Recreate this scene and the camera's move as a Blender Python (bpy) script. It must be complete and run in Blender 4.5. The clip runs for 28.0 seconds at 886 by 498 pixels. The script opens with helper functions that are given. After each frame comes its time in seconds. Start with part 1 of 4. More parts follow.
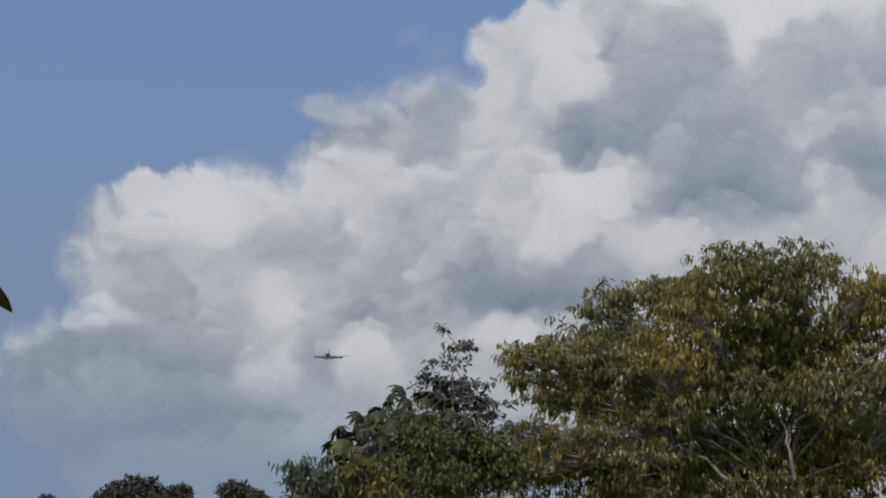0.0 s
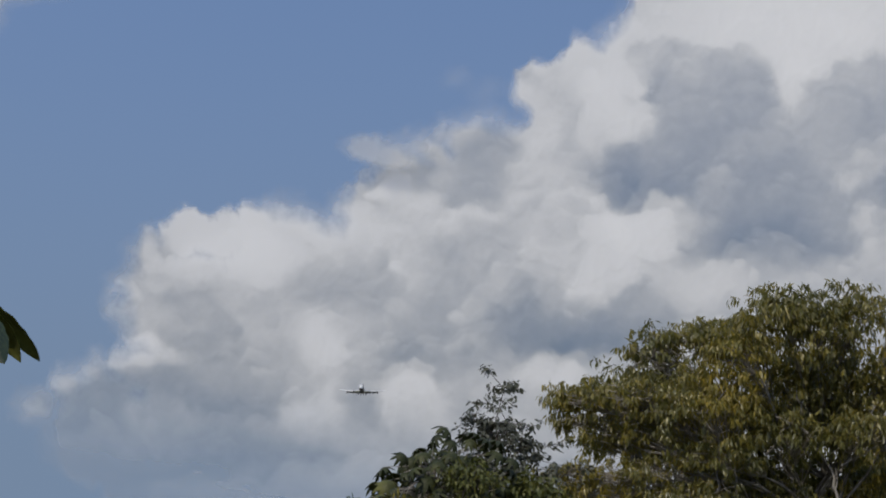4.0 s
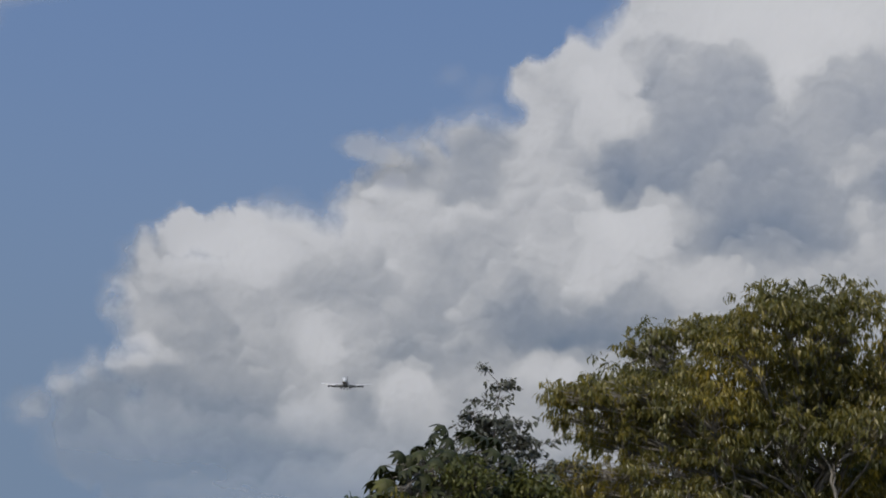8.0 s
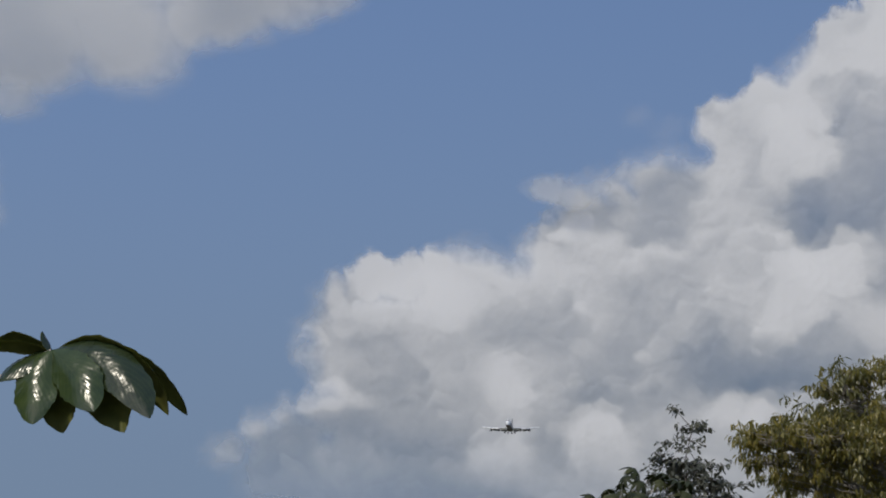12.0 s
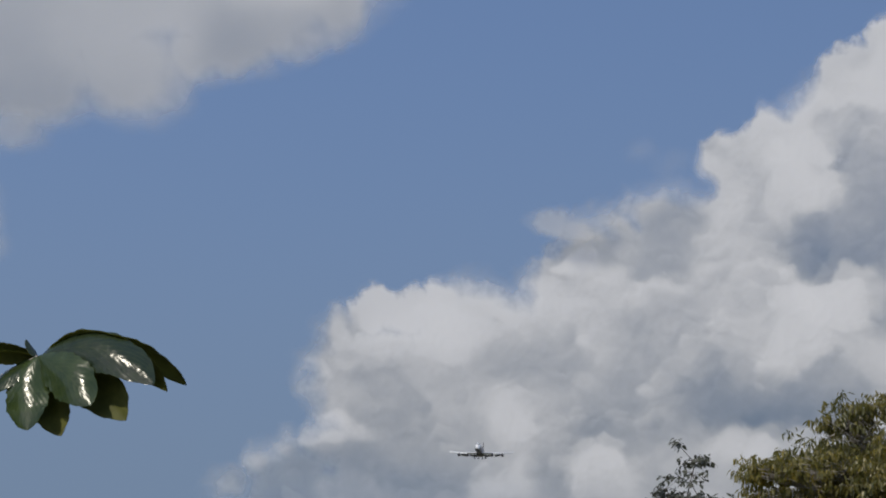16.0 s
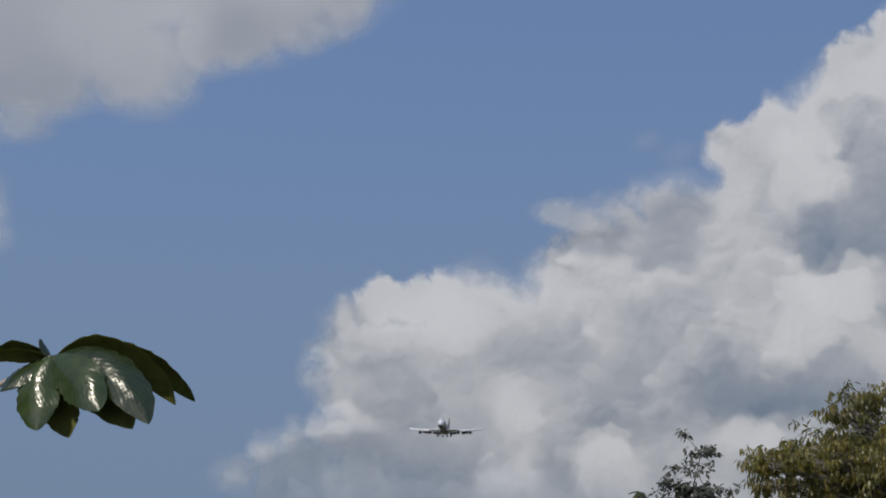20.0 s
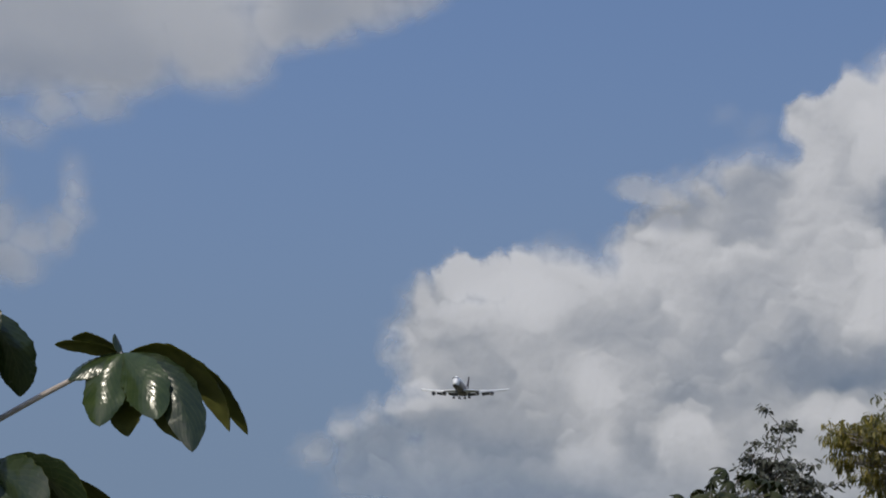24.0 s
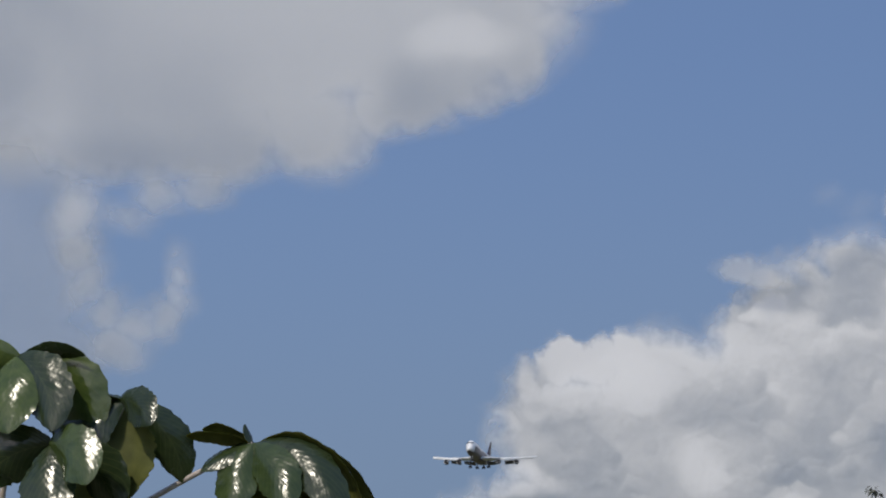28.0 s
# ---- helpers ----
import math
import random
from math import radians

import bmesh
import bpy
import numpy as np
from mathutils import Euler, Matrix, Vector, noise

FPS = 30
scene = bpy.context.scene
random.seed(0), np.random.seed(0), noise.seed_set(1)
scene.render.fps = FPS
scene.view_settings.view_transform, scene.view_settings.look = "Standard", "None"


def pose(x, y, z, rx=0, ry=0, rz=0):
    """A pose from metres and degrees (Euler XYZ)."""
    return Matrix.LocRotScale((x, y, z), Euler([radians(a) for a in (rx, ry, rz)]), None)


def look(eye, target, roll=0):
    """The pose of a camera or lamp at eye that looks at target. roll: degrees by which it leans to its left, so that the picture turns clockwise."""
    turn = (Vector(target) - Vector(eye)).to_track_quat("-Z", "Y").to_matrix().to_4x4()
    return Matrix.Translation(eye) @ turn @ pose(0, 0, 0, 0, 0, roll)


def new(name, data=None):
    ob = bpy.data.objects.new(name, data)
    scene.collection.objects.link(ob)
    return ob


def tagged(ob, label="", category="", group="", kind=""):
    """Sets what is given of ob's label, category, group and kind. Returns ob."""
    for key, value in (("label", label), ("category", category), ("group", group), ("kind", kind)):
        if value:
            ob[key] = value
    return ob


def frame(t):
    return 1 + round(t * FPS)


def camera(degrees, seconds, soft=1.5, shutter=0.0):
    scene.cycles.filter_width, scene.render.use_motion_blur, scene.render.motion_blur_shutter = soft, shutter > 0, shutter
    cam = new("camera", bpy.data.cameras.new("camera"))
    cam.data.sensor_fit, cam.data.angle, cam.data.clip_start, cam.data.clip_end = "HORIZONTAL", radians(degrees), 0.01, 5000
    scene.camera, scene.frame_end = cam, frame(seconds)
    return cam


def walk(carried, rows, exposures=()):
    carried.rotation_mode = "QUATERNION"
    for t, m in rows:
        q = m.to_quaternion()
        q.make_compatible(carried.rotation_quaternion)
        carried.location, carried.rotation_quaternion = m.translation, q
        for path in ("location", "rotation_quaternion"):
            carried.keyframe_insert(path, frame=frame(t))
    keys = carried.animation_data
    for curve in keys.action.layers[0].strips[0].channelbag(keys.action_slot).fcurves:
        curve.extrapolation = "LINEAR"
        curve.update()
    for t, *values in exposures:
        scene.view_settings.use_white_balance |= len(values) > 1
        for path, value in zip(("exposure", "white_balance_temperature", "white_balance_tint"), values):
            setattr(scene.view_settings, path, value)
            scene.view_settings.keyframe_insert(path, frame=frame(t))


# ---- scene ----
EYE = (0.0, 0.0, 1.6)
LENS = 25.0

# seconds, degrees turned to the left, degrees raised, lean
cam = camera(LENS, 28.0, soft=1.9)
PATH = [
    (0, 0.00, 7.33, -0.12), (0.5, 0.13, 7.82, 0.01), (1, -0.16, 7.83, 0.06), (1.5, -0.09, 8.05, 0.02), (2, -0.22, 8.04, -0.08),
    (2.5, 0.29, 7.73, -0.26), (3, 1.21, 8.45, -0.00), (3.5, 1.25, 8.43, 0.20), (5.5, 1.59, 8.94, 0.45), (6, 0.20, 8.18, 0.21),
    (6.5, 1.99, 9.15, -0.05), (7, 2.30, 9.10, -0.05), (7.5, 1.60, 8.96, -0.15), (8, 1.21, 8.45, -0.13), (8.5, 1.11, 9.54, -0.06),
    (9, 1.37, 9.66, -0.12), (9.5, 1.32, 9.28, -0.18), (10, 1.60, 9.92, -0.24), (10.5, 1.66, 8.81, -0.36), (11, 2.17, 9.05, -0.22),
    (11.5, 4.19, 9.59, -0.12), (12, 6.65, 9.69, -0.06), (12.5, 7.20, 9.24, -0.13), (14.5, 5.96, 9.32, 0.07), (15, 6.26, 9.64, 0.12),
    (15.5, 6.62, 10.46, 0.21), (16, 6.74, 10.63, 0.24), (16.5, 6.22, 10.06, 0.10), (17, 6.02, 9.68, 0.07), (17.5, 6.46, 9.90, 0.13),
    (18, 6.70, 9.84, 0.08), (18.5, 6.76, 10.04, 0.06), (19, 6.80, 10.11, 0.04), (19.5, 7.26, 10.54, -0.07), (20, 6.91, 10.36, 0.16),
    (20.5, 7.72, 9.99, 0.33), (22.5, 9.22, 9.11, 0.01), (23, 9.25, 9.43, 0.19), (23.5, 9.57, 10.23, 0.18), (24, 9.18, 9.70, 0.04),
    (24.5, 8.64, 10.25, -0.18), (25, 8.59, 10.41, -0.13), (25.5, 9.45, 10.89, 0.04), (26, 9.77, 10.86, -0.05), (26.5, 9.87, 10.09, -0.05),
    (27, 10.49, 10.84, -0.06), (27.5, 11.04, 11.66, 0.09), (28, 12.16, 12.10, -0.01)]


def aim(turn, rise, lean):
    m = pose(*EYE, 90 + rise, 0, turn)
    return m @ pose(0, 0, 0, 0, 0, lean)


walk(cam, [(t, aim(a, e, r)) for t, a, e, r in PATH], [(0.0, 0.12, 6570, 11), (3.0, 0.06, 6570, 11), (7.0, -0.02, 6570, 11), (26.0, -0.02, 6570, 11), (27.0, 0.09, 6570, 11), (28.0, 0.09, 6570, 11)])

# ---- world and sun ----
SUN_RISE, SUN_TURN = 48.0, 160.0   # degrees above the horizon, degrees left of the view's first line
world = bpy.data.worlds.new("sky")
scene.world = world
world.use_nodes = True
wn = world.node_tree.nodes
sky = wn.new("ShaderNodeTexSky")
sky.sky_type = "NISHITA"
sky.sun_disc = False
sky.sun_elevation = radians(SUN_RISE)
sky.sun_rotation = radians(-SUN_TURN)
sky.air_density, sky.dust_density, sky.ozone_density = 1.0, 0.9, 2.0
wn["Background"].inputs["Strength"].default_value = 0.178
# clear air down to the skyline: the sky is read a little above where one looks
where, raised = wn.new("ShaderNodeTexCoord"), wn.new("ShaderNodeMapping")
raised.inputs["Location"].default_value = (0, 0, 0.45)
world.node_tree.links.new(where.outputs["Generated"], raised.inputs[0])
world.node_tree.links.new(raised.outputs[0], sky.inputs["Vector"])
# towards the skyline the blue pales into grey haze
part_z, span, veil = wn.new("ShaderNodeSeparateXYZ"), wn.new("ShaderNodeMapRange"), wn.new("ShaderNodeMix")
span.interpolation_type = "SMOOTHSTEP"
for socket, value in zip(("From Min", "From Max", "To Min", "To Max"), (0.02, 0.34, 0.9, 0.0)):
    span.inputs[socket].default_value = value
veil.data_type = "RGBA"
veil.inputs[7].default_value = (0.92, 1.29, 1.84, 1)
world.node_tree.links.new(where.outputs["Generated"], part_z.inputs[0])
world.node_tree.links.new(part_z.outputs[2], span.inputs["Value"])
world.node_tree.links.new(span.outputs[0], veil.inputs[0])
world.node_tree.links.new(sky.outputs[0], veil.inputs[6])
world.node_tree.links.new(veil.outputs[2], wn["Background"].inputs["Color"])

SUN_DIR = Vector((-math.sin(radians(SUN_TURN)) * math.cos(radians(SUN_RISE)),
                  math.cos(radians(SUN_TURN)) * math.cos(radians(SUN_RISE)), math.sin(radians(SUN_RISE))))
sun = new("sun", bpy.data.lights.new("sun", "SUN"))
sun.data.energy, sun.data.angle, sun.data.color = 2.15, radians(0.53), (1.0, 0.93, 0.78)
sun.matrix_world = look(SUN_DIR * 50, (0, 0, 0))


# ---- materials ----
def material(name, base, rough=0.6, metal=0.0, spec=0.5):
    m = bpy.data.materials.new(name)
    m.use_nodes = True
    b = m.node_tree.nodes["Principled BSDF"]
    b.inputs["Base Color"].default_value = (*base, 1)
    b.inputs["Roughness"].default_value = rough
    b.inputs["Metallic"].default_value = metal
    b.inputs["Specular IOR Level"].default_value = spec
    return m, m.node_tree.nodes, m.node_tree.links, b


def ramp(nodes, links, source, stops):
    r = nodes.new("ShaderNodeValToRGB")
    while len(r.color_ramp.elements) < len(stops):
        r.color_ramp.elements.new(0.5)
    for e, (p, c) in zip(r.color_ramp.elements, stops):
        e.position, e.color = p, (*c, 1)
    links.new(source, r.inputs[0])
    return r.outputs[0]


def grain(nodes, links, scale, detail=4.0, coord="Object", stretch=(1, 1, 1)):
    tc, mp, n = nodes.new("ShaderNodeTexCoord"), nodes.new("ShaderNodeMapping"), nodes.new("ShaderNodeTexNoise")
    mp.inputs["Scale"].default_value = stretch
    n.inputs["Scale"].default_value, n.inputs["Detail"].default_value = scale, detail
    links.new(tc.outputs[coord], mp.inputs[0])
    links.new(mp.outputs[0], n.inputs["Vector"])
    return n.outputs["Fac"]


def bump(nodes, links, b, height, strength, distance):
    n = nodes.new("ShaderNodeBump")
    n.inputs["Strength"].default_value, n.inputs["Distance"].default_value = strength, distance
    links.new(height, n.inputs["Height"])
    links.new(n.outputs[0], b.inputs["Normal"])


def mixed(nodes, links, a, b, fac, blend="MIX"):
    m = nodes.new("ShaderNodeMix")
    m.data_type, m.blend_type = "RGBA", blend
    for socket, value in ((m.inputs[0], fac), (m.inputs[6], a), (m.inputs[7], b)):
        if isinstance(value, (int, float)):
            socket.default_value = value
        elif isinstance(value, tuple):
            socket.default_value = (*value, 1)
        else:
            links.new(value, socket)
    return m.outputs[2]


def leaf_material(name, stops, rough, glow, spec=0.4, scale=9.0, patch=0.4):
    """Leaves: a colour of its own for each, a little light shining through."""
    m, n, l, b = material(name, (0.1, 0.1, 0.03), rough, spec=spec)
    g = n.new("ShaderNodeNewGeometry")
    oi, su, fr = n.new("ShaderNodeObjectInfo"), n.new("ShaderNodeMath"), n.new("ShaderNodeMath")
    fr.operation = "FRACT"
    l.new(g.outputs["Random Per Island"], su.inputs[0])
    l.new(oi.outputs["Random"], su.inputs[1])
    l.new(su.outputs[0], fr.inputs[0])
    tone = ramp(n, l, grain(n, l, patch, 2), [(0.32, (0, 0, 0)), (0.68, (1, 1, 1))])
    colour = ramp(n, l, mixed(n, l, fr.outputs[0], tone, 0.55), stops)
    blotch = ramp(n, l, grain(n, l, scale), [(0.3, (0.75, 0.75, 0.75)), (0.7, (1.2, 1.2, 1.2))])
    colour = mixed(n, l, colour, blotch, 1.0, "MULTIPLY")
    l.new(colour, b.inputs["Base Color"])
    t, mx = n.new("ShaderNodeBsdfTranslucent"), n.new("ShaderNodeMixShader")
    warm = mixed(n, l, colour, (1.25, 1.2, 0.5), 1.0, "MULTIPLY")
    l.new(warm, t.inputs["Color"])
    mx.inputs[0].default_value = glow
    l.new(b.outputs[0], mx.inputs[1])
    l.new(t.outputs[0], mx.inputs[2])
    l.new(mx.outputs[0], n["Material Output"].inputs["Surface"])
    return m


def bark_material(name, dark, light, scale):
    m, n, l, b = material(name, dark, 0.9, spec=0.2)
    f = grain(n, l, scale, 6.0, stretch=(1, 1, 0.3))
    l.new(ramp(n, l, f, [(0.3, dark), (0.7, light)]), b.inputs["Base Color"])
    bump(n, l, b, f, 0.6, 0.02)
    return m


OLIVE = leaf_material("olive_leaf", [(0.0, (0.065, 0.07, 0.027)), (0.35, (0.14, 0.136, 0.036)), (0.62, (0.22, 0.185, 0.04)),
                                     (0.85, (0.34, 0.265, 0.045)), (1.0, (0.46, 0.33, 0.05))], 0.36, 0.35, spec=0.7)
GREEN = leaf_material("green_leaf", [(0.0, (0.03, 0.045, 0.022)), (0.6, (0.055, 0.078, 0.035)), (1.0, (0.1, 0.12, 0.045))], 0.5, 0.2)
MOSS = leaf_material("mossy_leaf", [(0.0, (0.05, 0.06, 0.022)), (0.5, (0.105, 0.115, 0.03)), (1.0, (0.22, 0.2, 0.038))], 0.5, 0.25)
DUSK = leaf_material("dusky_leaf", [(0.0, (0.06, 0.066, 0.05)), (0.7, (0.12, 0.123, 0.09)), (1.0, (0.2, 0.185, 0.12))], 0.5, 0.12)
BROAD = leaf_material("broad_leaf", [(0.0, (0.022, 0.028, 0.012)), (0.6, (0.045, 0.052, 0.019)), (1.0, (0.14, 0.14, 0.04))], 0.55, 0.15, spec=0.25, patch=1.5)
GOLD = leaf_material("golden_leaf", [(0.0, (0.07, 0.08, 0.015)), (0.5, (0.15, 0.13, 0.02)), (1.0, (0.28, 0.19, 0.025))], 0.5, 0.25)
FERN = leaf_material("fern_leaf", [(0.0, (0.045, 0.066, 0.034)), (0.6, (0.072, 0.098, 0.05)), (1.0, (0.12, 0.145, 0.07))], 0.5, 0.2)
FAR = leaf_material("far_leaf", [(0.0, (0.035, 0.036, 0.026)), (0.6, (0.07, 0.066, 0.048)), (1.0, (0.11, 0.1, 0.075))], 0.7, 0.1)
PALE_BARK = bark_material("pale_bark", (0.16, 0.14, 0.12), (0.42, 0.39, 0.34), 9)
GREY_BARK = bark_material("grey_bark", (0.09, 0.08, 0.07), (0.26, 0.24, 0.21), 9)
DARK_BARK = bark_material("dark_bark", (0.05, 0.045, 0.038), (0.14, 0.12, 0.10), 9)


def glossy_leaf():
    """Thick shiny leaflets: dark above, paler ribs, wavering gloss."""
    m, n, l, b = material("glossy_leaf", (0.03, 0.05, 0.025), 0.3, spec=0.65)
    oi, uv, sep = n.new("ShaderNodeObjectInfo"), n.new("ShaderNodeUVMap"), n.new("ShaderNodeSeparateXYZ")
    l.new(uv.outputs[0], sep.inputs[0])
    base = ramp(n, l, oi.outputs["Random"], [(0.0, (0.024, 0.04, 0.019)), (0.55, (0.034, 0.054, 0.023)), (0.8, (0.05, 0.08, 0.028)), (1.0, (0.1, 0.145, 0.036))])
    spots = ramp(n, l, grain(n, l, 40, 5), [(0.3, (0.7, 0.75, 0.7)), (0.75, (1.35, 1.25, 1.1))])
    col = mixed(n, l, base, spots, 1.0, "MULTIPLY")
    # ribs run outwards from the middle line
    ab, k, w = n.new("ShaderNodeMath"), n.new("ShaderNodeMath"), n.new("ShaderNodeMath")
    ab.operation, k.operation, w.operation = "ABSOLUTE", "MULTIPLY_ADD", "SINE"
    l.new(sep.outputs[1], ab.inputs[0])
    l.new(ab.outputs[0], k.inputs[0])
    k.inputs[1].default_value = -26.0
    s = n.new("ShaderNodeMath")
    s.operation = "MULTIPLY"
    s.inputs[1].default_value = 62.0
    l.new(sep.outputs[0], s.inputs[0])
    l.new(s.outputs[0], k.inputs[2])
    l.new(k.outputs[0], w.inputs[0])
    rib = ramp(n, l, w.outputs[0], [(0.80, (0, 0, 0)), (1.0, (1, 1, 1))])
    mid = ramp(n, l, ab.outputs[0], [(0.0, (1, 1, 1)), (0.045, (0, 0, 0))])
    lines = mixed(n, l, rib, mid, 1.0, "ADD")
    half = mixed(n, l, (0, 0, 0), lines, 0.22)
    col = mixed(n, l, col, (0.13, 0.15, 0.06), half)
    l.new(col, b.inputs["Base Color"])
    rough = ramp(n, l, grain(n, l, 18, 3), [(0.3, (0.17, 0.17, 0.17)), (0.7, (0.3, 0.3, 0.3))])
    l.new(rough, b.inputs["Roughness"])
    waves, ribs = grain(n, l, 14, 3), n.new("ShaderNodeMath")
    ribs.operation = "MULTIPLY_ADD"
    ribs.inputs[1].default_value = 0.011
    l.new(w.outputs[0], ribs.inputs[0])
    l.new(waves, ribs.inputs[2])
    bump(n, l, b, ribs.outputs[0], 0.32, 0.02)
    t, mx = n.new("ShaderNodeBsdfTranslucent"), n.new("ShaderNodeMixShader")
    l.new(mixed(n, l, col, (1.5, 1.35, 0.5), 1.0, "MULTIPLY"), t.inputs["Color"])
    mx.inputs[0].default_value = 0.26
    l.new(b.outputs[0], mx.inputs[1])
    l.new(t.outputs[0], mx.inputs[2])
    l.new(mx.outputs[0], n["Material Output"].inputs["Surface"])
    return m


GLOSSY = glossy_leaf()
MATT = leaf_material("leaf_underside", [(0.0, (0.13, 0.155, 0.05)), (0.5, (0.18, 0.195, 0.058)), (1.0, (0.24, 0.24, 0.07))], 0.5, 0.5, spec=0.2, scale=30.0)
STALK, sn, sl, sb = material("stalk", (0.3, 0.25, 0.22), 0.5)
sl.new(ramp(sn, sl, grain(sn, sl, 60, 4), [(0.3, (0.38, 0.32, 0.29)), (0.7, (0.6, 0.53, 0.48))]), sb.inputs["Base Color"])


def cloud_material():
    """Fine droplets: some light shines through; light and shade come from the sheet's custom normals."""
    m, n, l, b = material("cloud_white", (0.9, 0.9, 0.9), 1.0, spec=0.0)
    at, tr, mx = n.new("ShaderNodeAttribute"), n.new("ShaderNodeBsdfTransparent"), n.new("ShaderNodeMixShader")
    d, t, both = n.new("ShaderNodeBsdfDiffuse"), n.new("ShaderNodeBsdfTranslucent"), n.new("ShaderNodeMixShader")
    at.attribute_name = "thickness"
    d.inputs["Color"].default_value = (0.72, 0.72, 0.72, 1)
    t.inputs["Color"].default_value = (0.82, 0.82, 0.82, 1)
    both.inputs[0].default_value = 0.12
    l.new(d.outputs[0], both.inputs[1])
    l.new(t.outputs[0], both.inputs[2])
    l.new(at.outputs["Fac"], mx.inputs[0])
    l.new(tr.outputs[0], mx.inputs[1])
    l.new(both.outputs[0], mx.inputs[2])
    l.new(mx.outputs[0], n["Material Output"].inputs["Surface"])
    return m


CLOUD = cloud_material()


# ---- mesh helpers ----
def mesh_of(name, verts, faces, mat, smooth=True):
    """A mesh from arrays: verts (n, 3), faces (m, 3) or (m, 4)."""
    verts, faces = np.asarray(verts, np.float32), np.asarray(faces, np.int32)
    me = bpy.data.meshes.new(name)
    k = faces.shape[1]
    me.vertices.add(len(verts))
    me.vertices.foreach_set("co", verts.ravel())
    me.loops.add(faces.size)
    me.loops.foreach_set("vertex_index", faces.ravel())
    me.polygons.add(len(faces))
    me.polygons.foreach_set("loop_start", np.arange(0, faces.size, k, dtype=np.int32))
    me.polygons.foreach_set("use_smooth", np.full(len(faces), smooth))
    me.materials.append(mat)
    me.update(calc_edges=True)
    return me


def part(name, me, parent, label=""):
    """One mesh part under a thing or a part."""
    ob = new(name, me)
    ob.parent = parent
    if label:
        ob["label"] = label
    return ob


def tube(points, radii, sides=7):
    """Verts and quads of a tapered tube along points."""
    p = np.asarray(points, float)
    n = len(p)
    v, f = [], []
    ref = np.array((0.31, 0.17, 0.93))
    for i in range(n):
        d = p[min(i + 1, n - 1)] - p[max(i - 1, 0)]
        d = d / (np.linalg.norm(d) + 1e-9)
        a = np.cross(d, ref if abs(d @ ref) < 0.95 else np.array((1.0, 0, 0)))
        a /= np.linalg.norm(a)
        b = np.cross(d, a)
        for k in range(sides):
            w = 2 * math.pi * k / sides
            v.append(p[i] + radii[i] * (a * math.cos(w) + b * math.sin(w)))
    for i in range(n - 1):
        for k in range(sides):
            j = (k + 1) % sides
            f.append((i * sides + k, i * sides + j, (i + 1) * sides + j, (i + 1) * sides + k))
    return np.array(v), np.array(f)


def joined(pieces):
    v, f, o = [], [], 0
    for a, b in pieces:
        v.append(a)
        f.append(b + o)
        o += len(a)
    return np.concatenate(v), np.concatenate(f)


def bent(a, b, rng, sag, n=6):
    """A wandering line from a to b."""
    a, b = np.asarray(a, float), np.asarray(b, float)
    s = np.linspace(0, 1, n)[:, None]
    line = a + (b - a) * s
    line[:, 2] += sag * np.sin(math.pi * s[:, 0])
    wob = rng.normal(0, 0.035 * np.linalg.norm(b - a), (n, 3))
    wob[0] = wob[-1] = 0
    return line + wob


# ---- clouds ----
def lattice(ix, iy, seed):
    h = (ix.astype(np.int64) * 374761393 + iy.astype(np.int64) * 668265263 + seed * 974634721) & 0xFFFFFFFF
    h = ((h ^ (h >> 13)) * 1274126177) & 0xFFFFFFFF
    h = h ^ (h >> 16)
    return (h & 0xFFFF) / 65535.0, ((h >> 16) & 0xFFFF) / 65535.0


def smooth_noise(x, y, seed):
    ix, iy = np.floor(x), np.floor(y)
    fx, fy = x - ix, y - iy
    ux, uy = fx * fx * fx * (fx * (fx * 6 - 15) + 10), fy * fy * fy * (fy * (fy * 6 - 15) + 10)

    def corner(dx, dy):
        a, _ = lattice(ix + dx, iy + dy, seed)
        a = a * 2 * math.pi
        return np.cos(a) * (fx - dx) + np.sin(a) * (fy - dy)
    top = corner(0, 0) * (1 - ux) + corner(1, 0) * ux
    low = corner(0, 1) * (1 - ux) + corner(1, 1) * ux
    return (top * (1 - uy) + low * uy) * 1.5


def layered(x, y, seed, octaves=5, gain=0.5):
    out, a = 0, 1.0
    for k in range(octaves):
        out = out + a * smooth_noise(x * 2 ** k, y * 2 ** k, seed + k)
        a *= gain
    return out


def billows(x, y, seed, size):
    """Round swellings that meet in creases, 0 to 1."""
    x, y = x / size, y / size
    ix, iy = np.floor(x), np.floor(y)
    total = np.zeros_like(x)
    for dx in (-1, 0, 1):
        for dy in (-1, 0, 1):
            a, b = lattice(ix + dx, iy + dy, seed)
            r = 0.8 + 0.3 * a
            d2 = (x - ix - dx - a) ** 2 + (y - iy - dy - b) ** 2
            total += np.exp(9.0 * (r * r - d2))
    return np.log(total) / 9.0


def eased(x):
    x = np.clip(x, 0, 1)
    return x * x * (3 - 2 * x)


